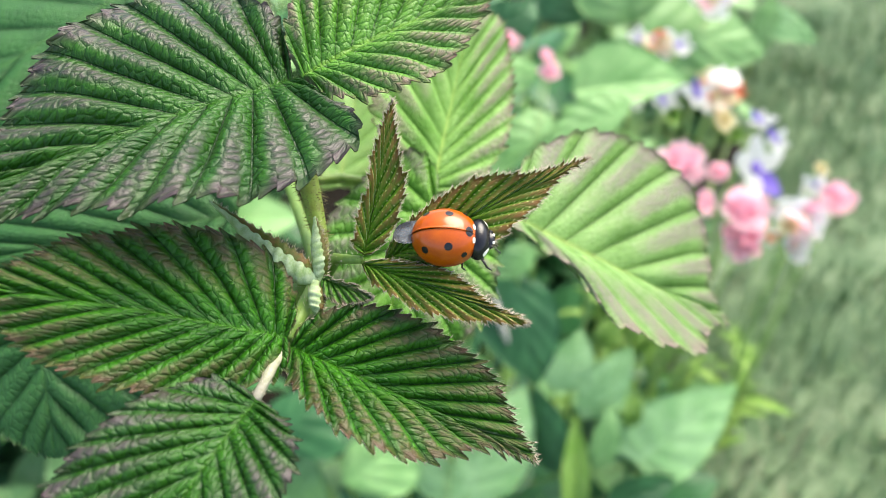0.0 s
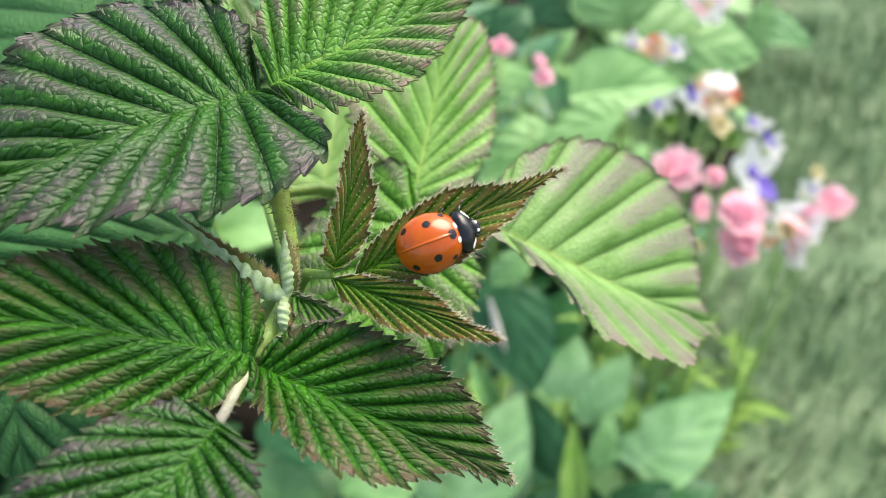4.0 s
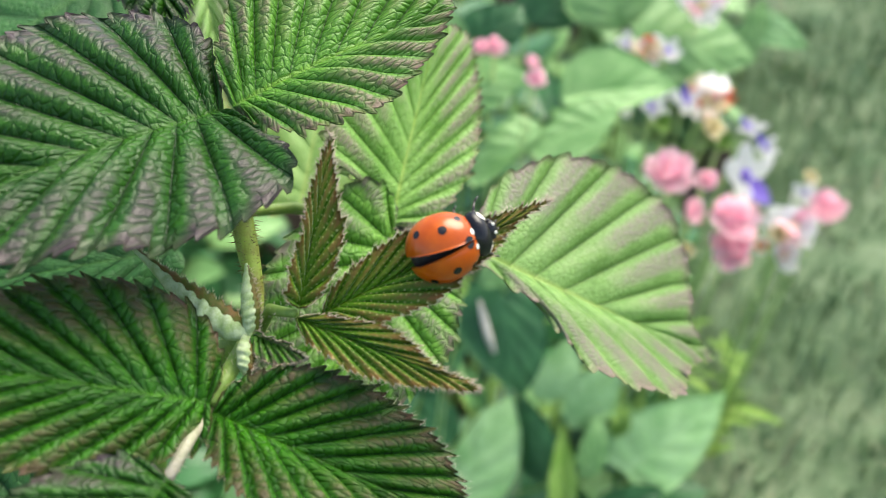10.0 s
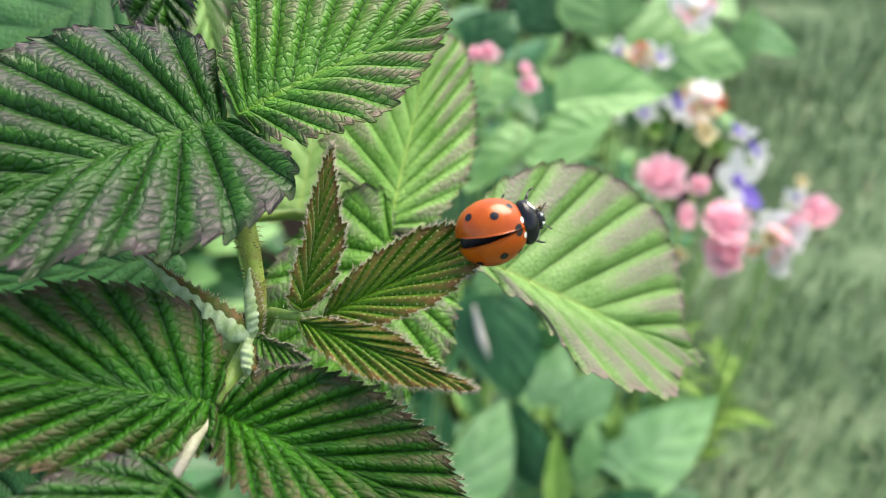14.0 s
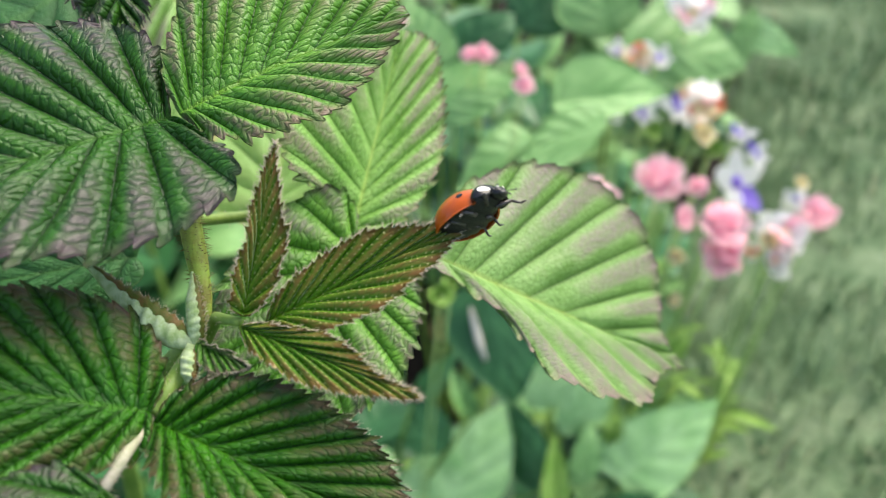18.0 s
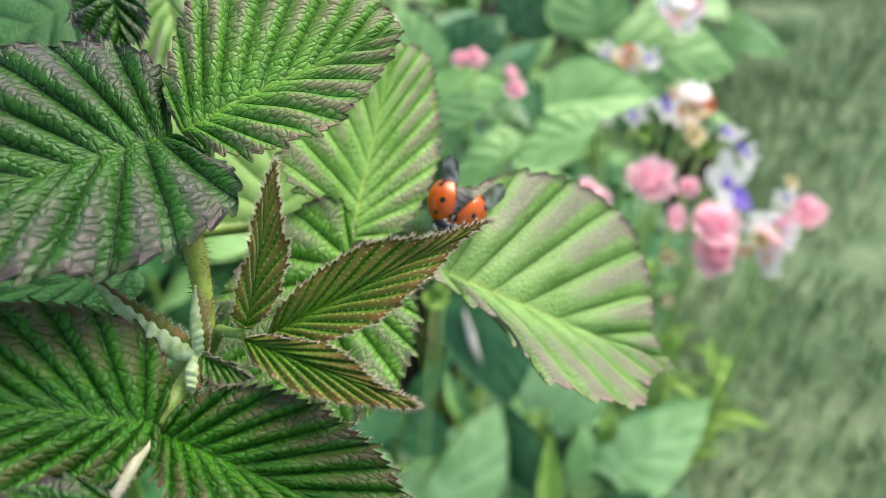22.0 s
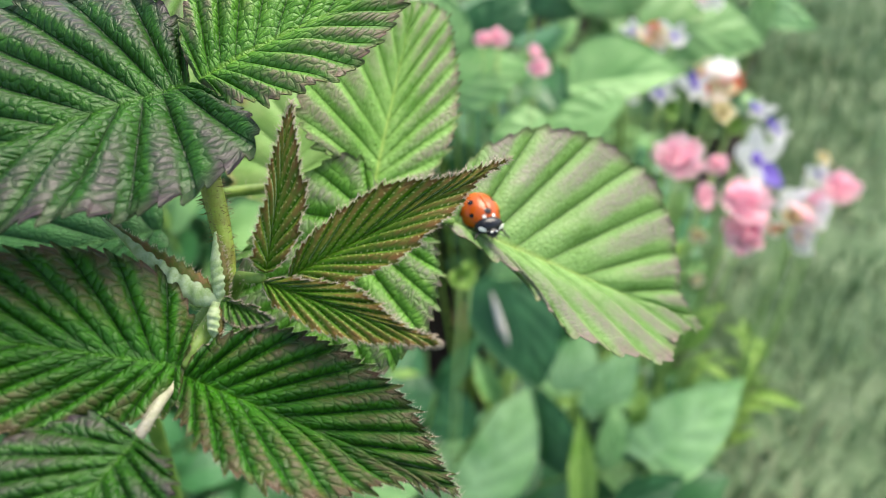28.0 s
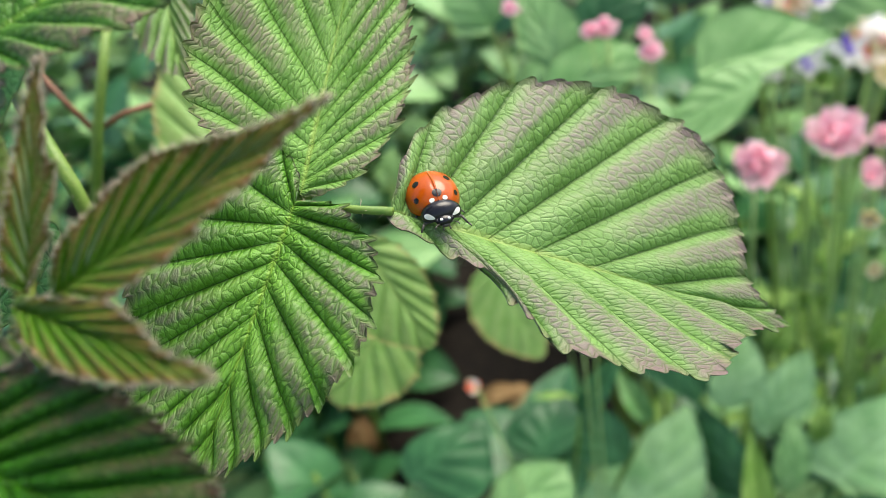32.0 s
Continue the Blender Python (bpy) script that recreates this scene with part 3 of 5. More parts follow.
# ---- the raspberry shoot ----
plant = thing("raspberry_plant", mm(-20, 40, 0), "young raspberry shoot with toothed, pleated leaves flushed purple", "raspberry")
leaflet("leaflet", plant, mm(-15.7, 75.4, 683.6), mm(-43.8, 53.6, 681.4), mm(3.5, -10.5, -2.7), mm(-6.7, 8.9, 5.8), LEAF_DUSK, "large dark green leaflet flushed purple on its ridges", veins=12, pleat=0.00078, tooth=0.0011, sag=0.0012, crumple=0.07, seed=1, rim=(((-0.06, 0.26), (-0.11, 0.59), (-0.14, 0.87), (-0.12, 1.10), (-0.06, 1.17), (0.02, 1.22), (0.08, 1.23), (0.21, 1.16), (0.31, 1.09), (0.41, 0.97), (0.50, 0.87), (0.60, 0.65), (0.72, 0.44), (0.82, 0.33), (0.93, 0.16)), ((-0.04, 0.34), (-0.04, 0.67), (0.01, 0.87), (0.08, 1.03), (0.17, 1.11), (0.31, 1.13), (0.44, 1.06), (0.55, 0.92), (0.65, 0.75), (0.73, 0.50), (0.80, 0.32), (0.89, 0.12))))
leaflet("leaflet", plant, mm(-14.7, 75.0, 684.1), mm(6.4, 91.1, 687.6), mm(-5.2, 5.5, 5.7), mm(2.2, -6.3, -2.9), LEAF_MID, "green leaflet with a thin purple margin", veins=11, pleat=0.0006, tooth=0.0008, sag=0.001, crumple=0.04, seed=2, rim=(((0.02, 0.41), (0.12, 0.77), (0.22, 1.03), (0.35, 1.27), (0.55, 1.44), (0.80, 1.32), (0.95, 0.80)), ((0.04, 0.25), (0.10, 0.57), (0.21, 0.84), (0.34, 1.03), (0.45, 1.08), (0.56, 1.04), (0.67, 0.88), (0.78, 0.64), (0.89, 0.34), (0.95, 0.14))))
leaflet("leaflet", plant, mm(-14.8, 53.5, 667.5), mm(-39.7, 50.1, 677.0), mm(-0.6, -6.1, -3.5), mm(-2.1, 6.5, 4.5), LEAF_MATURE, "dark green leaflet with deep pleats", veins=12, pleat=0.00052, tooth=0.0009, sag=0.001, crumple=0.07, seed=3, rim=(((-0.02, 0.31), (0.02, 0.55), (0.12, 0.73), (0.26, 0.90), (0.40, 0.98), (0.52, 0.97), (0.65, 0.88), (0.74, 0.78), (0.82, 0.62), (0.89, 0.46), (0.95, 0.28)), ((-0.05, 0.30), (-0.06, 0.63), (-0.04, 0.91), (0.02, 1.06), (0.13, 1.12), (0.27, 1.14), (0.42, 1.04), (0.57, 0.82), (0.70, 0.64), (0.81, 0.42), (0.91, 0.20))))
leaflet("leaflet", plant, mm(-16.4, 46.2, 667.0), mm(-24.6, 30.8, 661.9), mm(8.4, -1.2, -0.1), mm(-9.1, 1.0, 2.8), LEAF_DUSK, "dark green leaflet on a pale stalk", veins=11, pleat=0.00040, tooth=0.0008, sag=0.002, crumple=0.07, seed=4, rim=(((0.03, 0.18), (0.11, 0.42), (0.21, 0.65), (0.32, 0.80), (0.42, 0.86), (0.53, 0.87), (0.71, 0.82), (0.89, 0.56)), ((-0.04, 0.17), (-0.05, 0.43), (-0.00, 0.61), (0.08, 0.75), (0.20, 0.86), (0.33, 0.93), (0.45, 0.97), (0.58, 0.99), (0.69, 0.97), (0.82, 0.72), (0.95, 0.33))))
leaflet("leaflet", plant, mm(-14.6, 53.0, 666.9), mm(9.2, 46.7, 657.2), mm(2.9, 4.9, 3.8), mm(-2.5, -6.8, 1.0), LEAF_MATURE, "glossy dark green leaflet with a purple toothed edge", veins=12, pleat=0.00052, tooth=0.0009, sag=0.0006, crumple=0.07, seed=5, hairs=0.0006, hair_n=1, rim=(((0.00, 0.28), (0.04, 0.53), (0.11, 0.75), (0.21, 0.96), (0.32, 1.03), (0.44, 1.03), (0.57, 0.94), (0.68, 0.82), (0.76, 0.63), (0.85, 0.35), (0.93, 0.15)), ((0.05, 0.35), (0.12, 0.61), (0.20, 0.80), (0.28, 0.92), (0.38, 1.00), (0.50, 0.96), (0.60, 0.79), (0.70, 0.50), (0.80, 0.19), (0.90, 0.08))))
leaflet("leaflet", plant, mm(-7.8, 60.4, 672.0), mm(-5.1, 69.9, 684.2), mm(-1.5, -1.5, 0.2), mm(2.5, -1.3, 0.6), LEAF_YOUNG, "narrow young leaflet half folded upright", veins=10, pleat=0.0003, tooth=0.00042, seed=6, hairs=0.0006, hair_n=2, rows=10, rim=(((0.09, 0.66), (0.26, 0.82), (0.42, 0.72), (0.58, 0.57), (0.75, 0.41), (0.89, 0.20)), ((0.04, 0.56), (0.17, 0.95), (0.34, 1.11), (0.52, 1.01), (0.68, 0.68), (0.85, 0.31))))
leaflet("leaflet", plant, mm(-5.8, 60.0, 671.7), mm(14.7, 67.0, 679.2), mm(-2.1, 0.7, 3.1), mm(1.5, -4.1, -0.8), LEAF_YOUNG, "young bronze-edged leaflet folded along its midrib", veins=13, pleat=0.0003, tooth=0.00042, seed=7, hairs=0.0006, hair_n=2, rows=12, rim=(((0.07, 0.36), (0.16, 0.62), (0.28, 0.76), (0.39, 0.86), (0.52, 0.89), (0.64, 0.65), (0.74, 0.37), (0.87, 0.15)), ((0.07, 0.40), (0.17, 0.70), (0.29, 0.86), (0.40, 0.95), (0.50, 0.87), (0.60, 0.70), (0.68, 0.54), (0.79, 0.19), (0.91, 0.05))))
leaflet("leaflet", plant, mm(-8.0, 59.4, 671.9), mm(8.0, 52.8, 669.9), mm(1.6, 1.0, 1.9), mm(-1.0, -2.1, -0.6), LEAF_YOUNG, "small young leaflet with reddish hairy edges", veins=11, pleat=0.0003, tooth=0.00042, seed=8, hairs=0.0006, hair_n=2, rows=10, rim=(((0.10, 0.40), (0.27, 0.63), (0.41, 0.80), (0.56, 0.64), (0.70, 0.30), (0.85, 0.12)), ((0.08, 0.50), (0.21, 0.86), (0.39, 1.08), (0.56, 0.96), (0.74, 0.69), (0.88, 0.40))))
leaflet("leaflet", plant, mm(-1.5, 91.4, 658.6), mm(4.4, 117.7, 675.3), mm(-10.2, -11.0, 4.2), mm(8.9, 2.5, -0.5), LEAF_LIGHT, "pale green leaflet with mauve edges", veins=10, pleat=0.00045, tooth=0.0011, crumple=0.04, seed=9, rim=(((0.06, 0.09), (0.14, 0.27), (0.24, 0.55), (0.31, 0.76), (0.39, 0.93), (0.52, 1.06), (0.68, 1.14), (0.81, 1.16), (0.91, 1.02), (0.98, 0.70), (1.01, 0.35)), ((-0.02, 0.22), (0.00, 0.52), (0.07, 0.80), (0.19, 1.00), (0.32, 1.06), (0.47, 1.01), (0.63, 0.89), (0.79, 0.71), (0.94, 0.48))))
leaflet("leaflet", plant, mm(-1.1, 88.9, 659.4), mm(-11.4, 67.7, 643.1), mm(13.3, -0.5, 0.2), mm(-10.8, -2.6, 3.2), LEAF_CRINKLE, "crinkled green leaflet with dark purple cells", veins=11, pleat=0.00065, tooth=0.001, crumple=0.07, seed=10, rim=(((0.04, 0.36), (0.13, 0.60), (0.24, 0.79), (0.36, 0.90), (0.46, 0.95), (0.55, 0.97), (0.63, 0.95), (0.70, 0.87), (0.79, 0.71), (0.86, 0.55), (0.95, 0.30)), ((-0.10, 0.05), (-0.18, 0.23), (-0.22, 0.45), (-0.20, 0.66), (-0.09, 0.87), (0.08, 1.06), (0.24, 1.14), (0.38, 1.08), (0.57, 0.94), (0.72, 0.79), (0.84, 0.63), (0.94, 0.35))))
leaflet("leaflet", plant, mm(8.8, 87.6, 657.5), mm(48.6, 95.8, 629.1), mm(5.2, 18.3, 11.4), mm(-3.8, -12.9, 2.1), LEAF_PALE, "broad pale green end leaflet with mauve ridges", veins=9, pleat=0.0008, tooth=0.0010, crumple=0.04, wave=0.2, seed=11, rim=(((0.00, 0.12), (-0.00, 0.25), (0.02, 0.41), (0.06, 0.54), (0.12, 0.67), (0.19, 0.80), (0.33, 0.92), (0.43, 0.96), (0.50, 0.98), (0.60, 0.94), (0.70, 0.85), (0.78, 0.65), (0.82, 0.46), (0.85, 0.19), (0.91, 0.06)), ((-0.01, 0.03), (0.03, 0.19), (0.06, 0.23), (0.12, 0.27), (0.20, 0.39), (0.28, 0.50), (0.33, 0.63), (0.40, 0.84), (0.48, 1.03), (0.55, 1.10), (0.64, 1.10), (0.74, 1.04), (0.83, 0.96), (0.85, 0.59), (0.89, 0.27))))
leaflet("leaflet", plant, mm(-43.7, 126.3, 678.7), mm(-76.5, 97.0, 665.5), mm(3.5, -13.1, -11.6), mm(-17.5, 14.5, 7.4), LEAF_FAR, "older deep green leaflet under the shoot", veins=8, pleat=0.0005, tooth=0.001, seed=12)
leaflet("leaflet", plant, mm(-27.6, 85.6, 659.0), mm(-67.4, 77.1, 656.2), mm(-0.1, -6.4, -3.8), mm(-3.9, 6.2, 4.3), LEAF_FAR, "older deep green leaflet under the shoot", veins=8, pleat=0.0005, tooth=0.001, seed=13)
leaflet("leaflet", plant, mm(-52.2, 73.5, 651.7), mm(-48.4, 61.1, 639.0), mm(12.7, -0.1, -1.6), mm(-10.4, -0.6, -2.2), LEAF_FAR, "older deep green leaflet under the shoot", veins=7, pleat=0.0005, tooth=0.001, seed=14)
leaflet("leaflet", plant, mm(-18.6, 117.2, 642.6), mm(-14.5, 143.6, 660.2), mm(-13.0, 0.6, -0.0), mm(12.1, 1.9, 1.6), LEAF_LIME, "lime green leaflet low in the plant", veins=7, pleat=0.0004, tooth=0.001, seed=15)
leaflet("leaflet", plant, mm(-20.9, 150.2, 611.7), mm(-9.6, 138.8, 591.2), mm(7.3, 1.9, -0.3), mm(-10.5, -4.8, -2.7), LEAF_LIME, "yellowing leaflet with an orange tip", veins=7, pleat=0.0004, tooth=0.001, seed=16)
leaflet("leaflet", plant, mm(-29.1, 171.3, 573.8), mm(-45.8, 156.3, 559.4), mm(9.5, -4.0, -9.3), mm(-7.1, 1.8, 5.3), LEAF_LIME, "lime green toothed leaflet low in the plant", veins=7, pleat=0.0004, tooth=0.0014, seed=17)
leaflet("leaflet", plant, mm(-23.9, 284.4, 500.7), mm(-8.0, 263.2, 464.6), mm(11.7, 3.4, 0.2), mm(-15.3, -8.0, -5.1), LEAF_LIME, "lime green toothed leaflet low in the plant", veins=7, pleat=0.0004, tooth=0.0014, seed=18)
leaflet("leaflet", plant, mm(-46.4, 153.4, 626.3), mm(-55.3, 181.1, 651.1), mm(-11.3, -0.3, 3.3), mm(7.4, 3.2, 0.8), LEAF_LIME, "bright lime green leaflet low in the plant", veins=7, pleat=0.0004, tooth=0.0014, seed=19)
leaflet("leaflet", plant, mm(-38.2, 150.4, 672.0), mm(-31.3, 130.8, 659.4), mm(3.9, -1.3, -2.5), mm(-5.3, -2.8, -1.1), LEAF_PALE, "dull green toothed leaflet", veins=7, pleat=0.0008, tooth=0.0014, seed=20)
leaflet("leaflet", plant, mm(-28.7, 102.4, 689.1), mm(-26.2, 95.3, 683.2), mm(3.6, -0.4, -0.3), mm(-4.9, -0.6, -0.8), LEAF_DUSK, "small purple-flushed leaflet", veins=6, pleat=0.0006, tooth=0.0009, seed=21)
folded_bud(plant, [mm(-12.5, 60.3, 668.9), mm(-14.1, 60.4, 669.9), mm(-16.5, 61.2, 671.0), mm(-19.0, 62.8, 672.2), mm(-21.8, 64.9, 673.5), mm(-24.1, 66.7, 674.2)], [0.00060, 0.00125, 0.00150, 0.00100, 0.00045, 0.00012], 11, "unfolding leaf bud with pale ribs and a brown edge", hairs=150, seed=22)
folded_bud(plant, [mm(-12.3, 60.1, 668.7), mm(-12.3, 61.0, 670.6), mm(-12.7, 62.7, 672.0), mm(-13.1, 65.0, 673.4)], [0.00055, 0.00085, 0.00070, 0.00012], 9, "upright folded leaf bud", hairs=90, seed=23)
leaflet("leaflet", plant, mm(-11.9, 59.7, 669.7), mm(-6.6, 56.2, 670.3), mm(0.4, -0.3, 0.7), mm(-0.4, -1.5, -0.9), LEAF_MID, "tiny crinkled leaf bud", veins=8, pleat=0.0002, tooth=0.0003, seed=24, hairs=0.0004, rows=8)
folded_bud(plant, [mm(-12.7, 59.9, 669.1), mm(-12.5, 58.3, 668.8), mm(-12.5, 57.1, 668.1), mm(-12.4, 56.5, 667.3)], [0.00045, 0.00085, 0.00070, 0.00015], 6, "small pale leaf bud", hairs=50, seed=25)

stalk("stem", plant, [mm(-14.1, 64.5, 665.2), mm(-23.4, 73.3, 650.8), mm(-42.5, 93.5, 618.9), mm(-75.0, 110.0, 300.0), mm(-95.0, 130.0, 0.0)], [0.00110, 0.00130, 0.00140, 0.00180, 0.00240], STEM_GREEN, "upright green stem with fine bristles", hairs=260, seed=2)
stalk("petiole", plant, [mm(-12.4, 62.5, 666.8), mm(-12.9, 65.8, 669.5), mm(-13.9, 69.0, 672.1), mm(-14.7, 71.4, 675.1), mm(-15.3, 73.5, 679.6)], [0.00050, 0.00080, 0.00105, 0.00110, 0.00085], STEM_OLIVE, "yellow-green leaf stalk with brown blotches and bristles", hairs=330, length=0.0010, seed=3, hair=BRISTLE, width=0.00006)
stalk("petiole", plant, [mm(-12.4, 62.7, 667.0), mm(-11.0, 62.8, 669.7), mm(-8.1, 60.1, 671.7)], [0.00060, 0.00060, 0.00040], STEM_GREEN, "short green leaf stalk", hairs=40, length=0.0005, seed=4)
stalk("petiole", plant, [mm(-13.4, 62.8, 666.3), mm(-14.0, 58.2, 666.9), mm(-14.9, 53.8, 667.0)], [0.00080, 0.00080, 0.00070], STEM_GREEN, "green leaf stalk", hairs=60, length=0.0006, seed=5)
stalk("rachis", plant, [mm(-15.2, 54.3, 666.4), mm(-15.8, 50.3, 666.8), mm(-16.7, 46.5, 666.6)], [0.00060, 0.00050, 0.00050], STEM_PALE, "pale pinkish stalk of the end leaflet", hairs=60, length=0.0007, seed=6)
stalk("petiole", plant, [mm(-13.5, 64.8, 665.0), mm(-17.1, 77.8, 662.2), mm(-21.5, 91.4, 660.3), mm(-15.0, 95.2, 658.5), mm(-6.7, 95.6, 656.9), mm(-2.1, 95.2, 656.4)], [0.00060, 0.00070, 0.00080, 0.00080, 0.00080, 0.00070], STEM_GREEN, "green leaf stalk low on the shoot", hairs=80, length=0.0007, seed=7)
stalk("rachis", plant, [mm(-2.2, 90.4, 658.0), mm(3.5, 88.1, 658.3), mm(9.3, 86.5, 658.1)], [0.00045, 0.00040, 0.00045], STEM_GREEN, "green stalk of the broad end leaflet", hairs=14, length=0.0012, seed=8)
stalk("petiole", plant, [mm(-49.6, 118.8, 667.4), mm(-43.7, 111.6, 663.9), mm(-36.2, 103.2, 658.0), mm(-36.8, 103.1, 649.2)], [0.00110, 0.00110, 0.00100, 0.00100], STEM_GREEN, "bristly green leaf stalk", hairs=50, length=0.0009, seed=9)
stalk("petiole", plant, [mm(-59.6, 162.3, 661.8), mm(-62.0, 155.7, 653.4), mm(-65.3, 151.1, 644.8), mm(-79.7, 152.6, 620.6)], [0.00090, 0.00100, 0.00110, 0.00140], STEM_GREEN, "green leaf stalk", hairs=30, seed=10)
stalk("petiole", plant, [mm(-74.3, 155.6, 658.1), mm(-71.1, 154.3, 651.6), mm(-66.8, 152.8, 644.1)], [0.00060, 0.00060, 0.00060], STEM_RED, "reddish leaf stalk")
stalk("petiole", plant, [mm(-55.9, 158.2, 645.7), mm(-60.9, 155.7, 645.9), mm(-66.5, 153.0, 644.4)], [0.00060, 0.00060, 0.00060], STEM_RED, "reddish leaf stalk")

# ---- the flower bed behind ----
def broad_leaf(parent, base, tip, left, right, skin, seed):
    """A smooth oval leaf on a stalk from the plant's foot."""
    v, f, sl, uv, _, _ = leaf_data(base, tip, left, right, veins=6, pleat=0.0008, tooth=0, lobe=0.0, blunt=0.52, point=0.95, rows=8, per=6, thick=0.0005, sag=0.004, seed=seed)
    ob = put("leaf", mesh_of("leaf", v, f, (skin, BROAD), sl, uv), parent)
    root, b = Vector(parent.location), Vector(base)
    mid = root.lerp(b, 0.6) + Vector((0, 0.02, 0.03))
    tv, tf = tube([root, root.lerp(mid, 0.5), mid, mid.lerp(b, 0.6), b.lerp(Vector(tip), 0.03)], [0.0017, 0.0015, 0.0013, 0.0011, 0.0010], 7)
    put("leaf_stalk", mesh_of("leaf_stalk", tv, tf, (STEM_GREEN,)), parent)
    return ob


def petal_mesh(name, length, width, cup, mat, notch=0.0, ruffle=0.0, seed=0):
    verts, faces, n, m = [], [], 8, 6
    rnd = random.Random(seed)
    ph = rnd.random() * 6
    for layer in (0.0, -0.0004):
        for i in range(n + 1):
            u = i / n
            w = width * math.sin(math.pi * (0.08 + 0.84 * u) ** 0.8) ** 0.8
            for j in range(m + 1):
                k = 2 * j / m - 1
                x = length * u * (1 - notch * (1 - abs(k)) * u)
                verts.append((x, k * w, cup * (u * u * length + k * k * w * 0.5) + ruffle * math.sin(5 * k + ph) * u + layer))
    for i in range(n):
        for j in range(m):
            p = i * (m + 1) + j
            faces.append((p, p + m + 1, p + m + 2, p + 1))
    h = (n + 1) * (m + 1)
    faces += [tuple(q + h for q in reversed(f)) for f in faces]
    return mesh_of(name, verts, faces, (mat,))


PETALS = {}


def petal(kind, mat, *a):
    key = (kind, mat.name)
    if key not in PETALS:
        PETALS[key] = petal_mesh("petal", *a[:3], mat, *a[3:])
    return PETALS[key]


def bloom(parent, kind, place, size, seed):
    """One flower on its stem; petals are parts of the flower."""
    rnd = random.Random(seed)
    root, c = Vector(parent.location), Vector(place)
    mid = Vector((root.x * 0.45 + c.x * 0.55, root.y * 0.45 + c.y * 0.55, c.z * 0.55))
    tv, tf = tube([root, root.lerp(mid, 0.6), mid, mid.lerp(c, 0.6) + Vector((0, 0.006, 0.002)), c + Vector((0, 0.004, -0.003))], [q * (0.45 if size < 14 else 1) for q in (0.0019, 0.0017, 0.0014, 0.0012, 0.0011)], 7)
    put("stem", mesh_of("stem", tv, tf, (STEM_LIGHT,)), parent)
    if "blade" not in PETALS:
        v, f, sl, uv, _, _ = leaf_data((0, 0, 0), (0.05, 0, 0), (0, 0.0065, 0.002), (0, -0.0065, 0.002), veins=4, pleat=0.0004, tooth=0, lobe=0, rows=4, per=5, thick=0.0004, sag=0.005)
        PETALS["blade"] = mesh_of("leaf", v, f, (FRESH, FRESH), sl, uv)
    for i in range(5 if size > 22 else 3):
        lf = put("leaf", PETALS["blade"], parent)
        k = 0.25 + 0.09 * i
        at = (root.lerp(mid, k / 0.55) if k < 0.55 else mid.lerp(c, (k - 0.55) / 0.45)) + Vector((0, 0.004 * (k > 0.55), 0))
        lf.matrix_basis = Matrix.Translation(at) @ pose(0, 0, 0, rnd.uniform(-20, 20), -rnd.uniform(15, 60), 137.5 * i + seed * 40) @ Matrix.Scale(rnd.uniform(0.6, 1.1), 4)
    eye = Vector((rnd.uniform(-0.4, 0.5), -0.8, rnd.uniform(0.7, 1.4))).normalized()
    spin = eye.to_track_quat("Z", "Y").to_matrix().to_4x4() @ pose(0, 0, 0, 0, 0, rnd.uniform(0, 70))
    k = size * 0.001 / 0.04
    cv, cf = tube([Vector((0, 0, -0.012)), Vector((0, 0, -0.006)), Vector((0, 0, 0.001))], [0.0015, 0.004, 0.0055], 10)
    inner = {"star": VIOLET, "snap": PINK, "mix": CREAM, "coral": CREAM, "white": VIOLET, "cream": CREAM, "bud": CREAM}[kind]
    fl = put("flower", mesh_of("flower", cv, cf, (inner,)), parent)
    fl.matrix_basis = Matrix.Translation(c) @ spin @ Matrix.Scale(k, 4)

    def petal_at(me, turn, lean, label):
        ob = new("petal", me)
        ob.parent = fl
        ob.matrix_basis = pose(0, 0, 0.0005, 0, 0, turn) @ pose(0.003, 0, 0, rnd.uniform(-15, 15), -lean * rnd.uniform(0.4, 1.3), 0) @ Matrix.Scale(rnd.uniform(0.75, 1.25), 4)
        tagged(ob, label)

    if kind in ("star", "white"):
        for i in range(5):
            violet = kind == "star" and i == (1 if size < 34 else 4)
            petal_at(petal("star", VIOLET if violet else WHITE, 0.019, 0.0068, 0.10, 0.0, 0.0006), 72 * i + rnd.uniform(-6, 6), 15 + rnd.uniform(-6, 8), "violet petal" if violet else "white petal")
    elif kind in ("snap", "cream", "bud"):
        mat = {"snap": PINK, "bud": FRESH}.get(kind, CREAM)
        word = {"snap": "soft pink rounded petal", "bud": "yellow-green petal"}.get(kind, "cream petal")
        for i in range(5):
            petal_at(petal("lip", mat, 0.018, 0.0105, 0.35, 0.25, 0.0018), 72 * i + rnd.uniform(-8, 8), (35 if i < 2 else 12) + rnd.uniform(-8, 8), word)
        for i in range(3):
            petal_at(petal("inner", mat, 0.011, 0.007, 0.6, 0.2, 0.001), 120 * i + 30, 55, word)
    else:
        tones = (PINK, WHITE, WHITE) if kind == "mix" else (CORAL, WHITE, CREAM)
        for i in range(6):
            petal_at(petal("lip", tones[i % 3], 0.018, 0.0105, 0.35, 0.25, 0.0018), 60 * i + rnd.uniform(-8, 8), (40 if i % 2 else 12) + rnd.uniform(-8, 8), {CORAL: "coral red petal", WHITE: "white petal", PINK: "soft pink petal", CREAM: "cream petal"}[tones[i % 3]])
    return fl


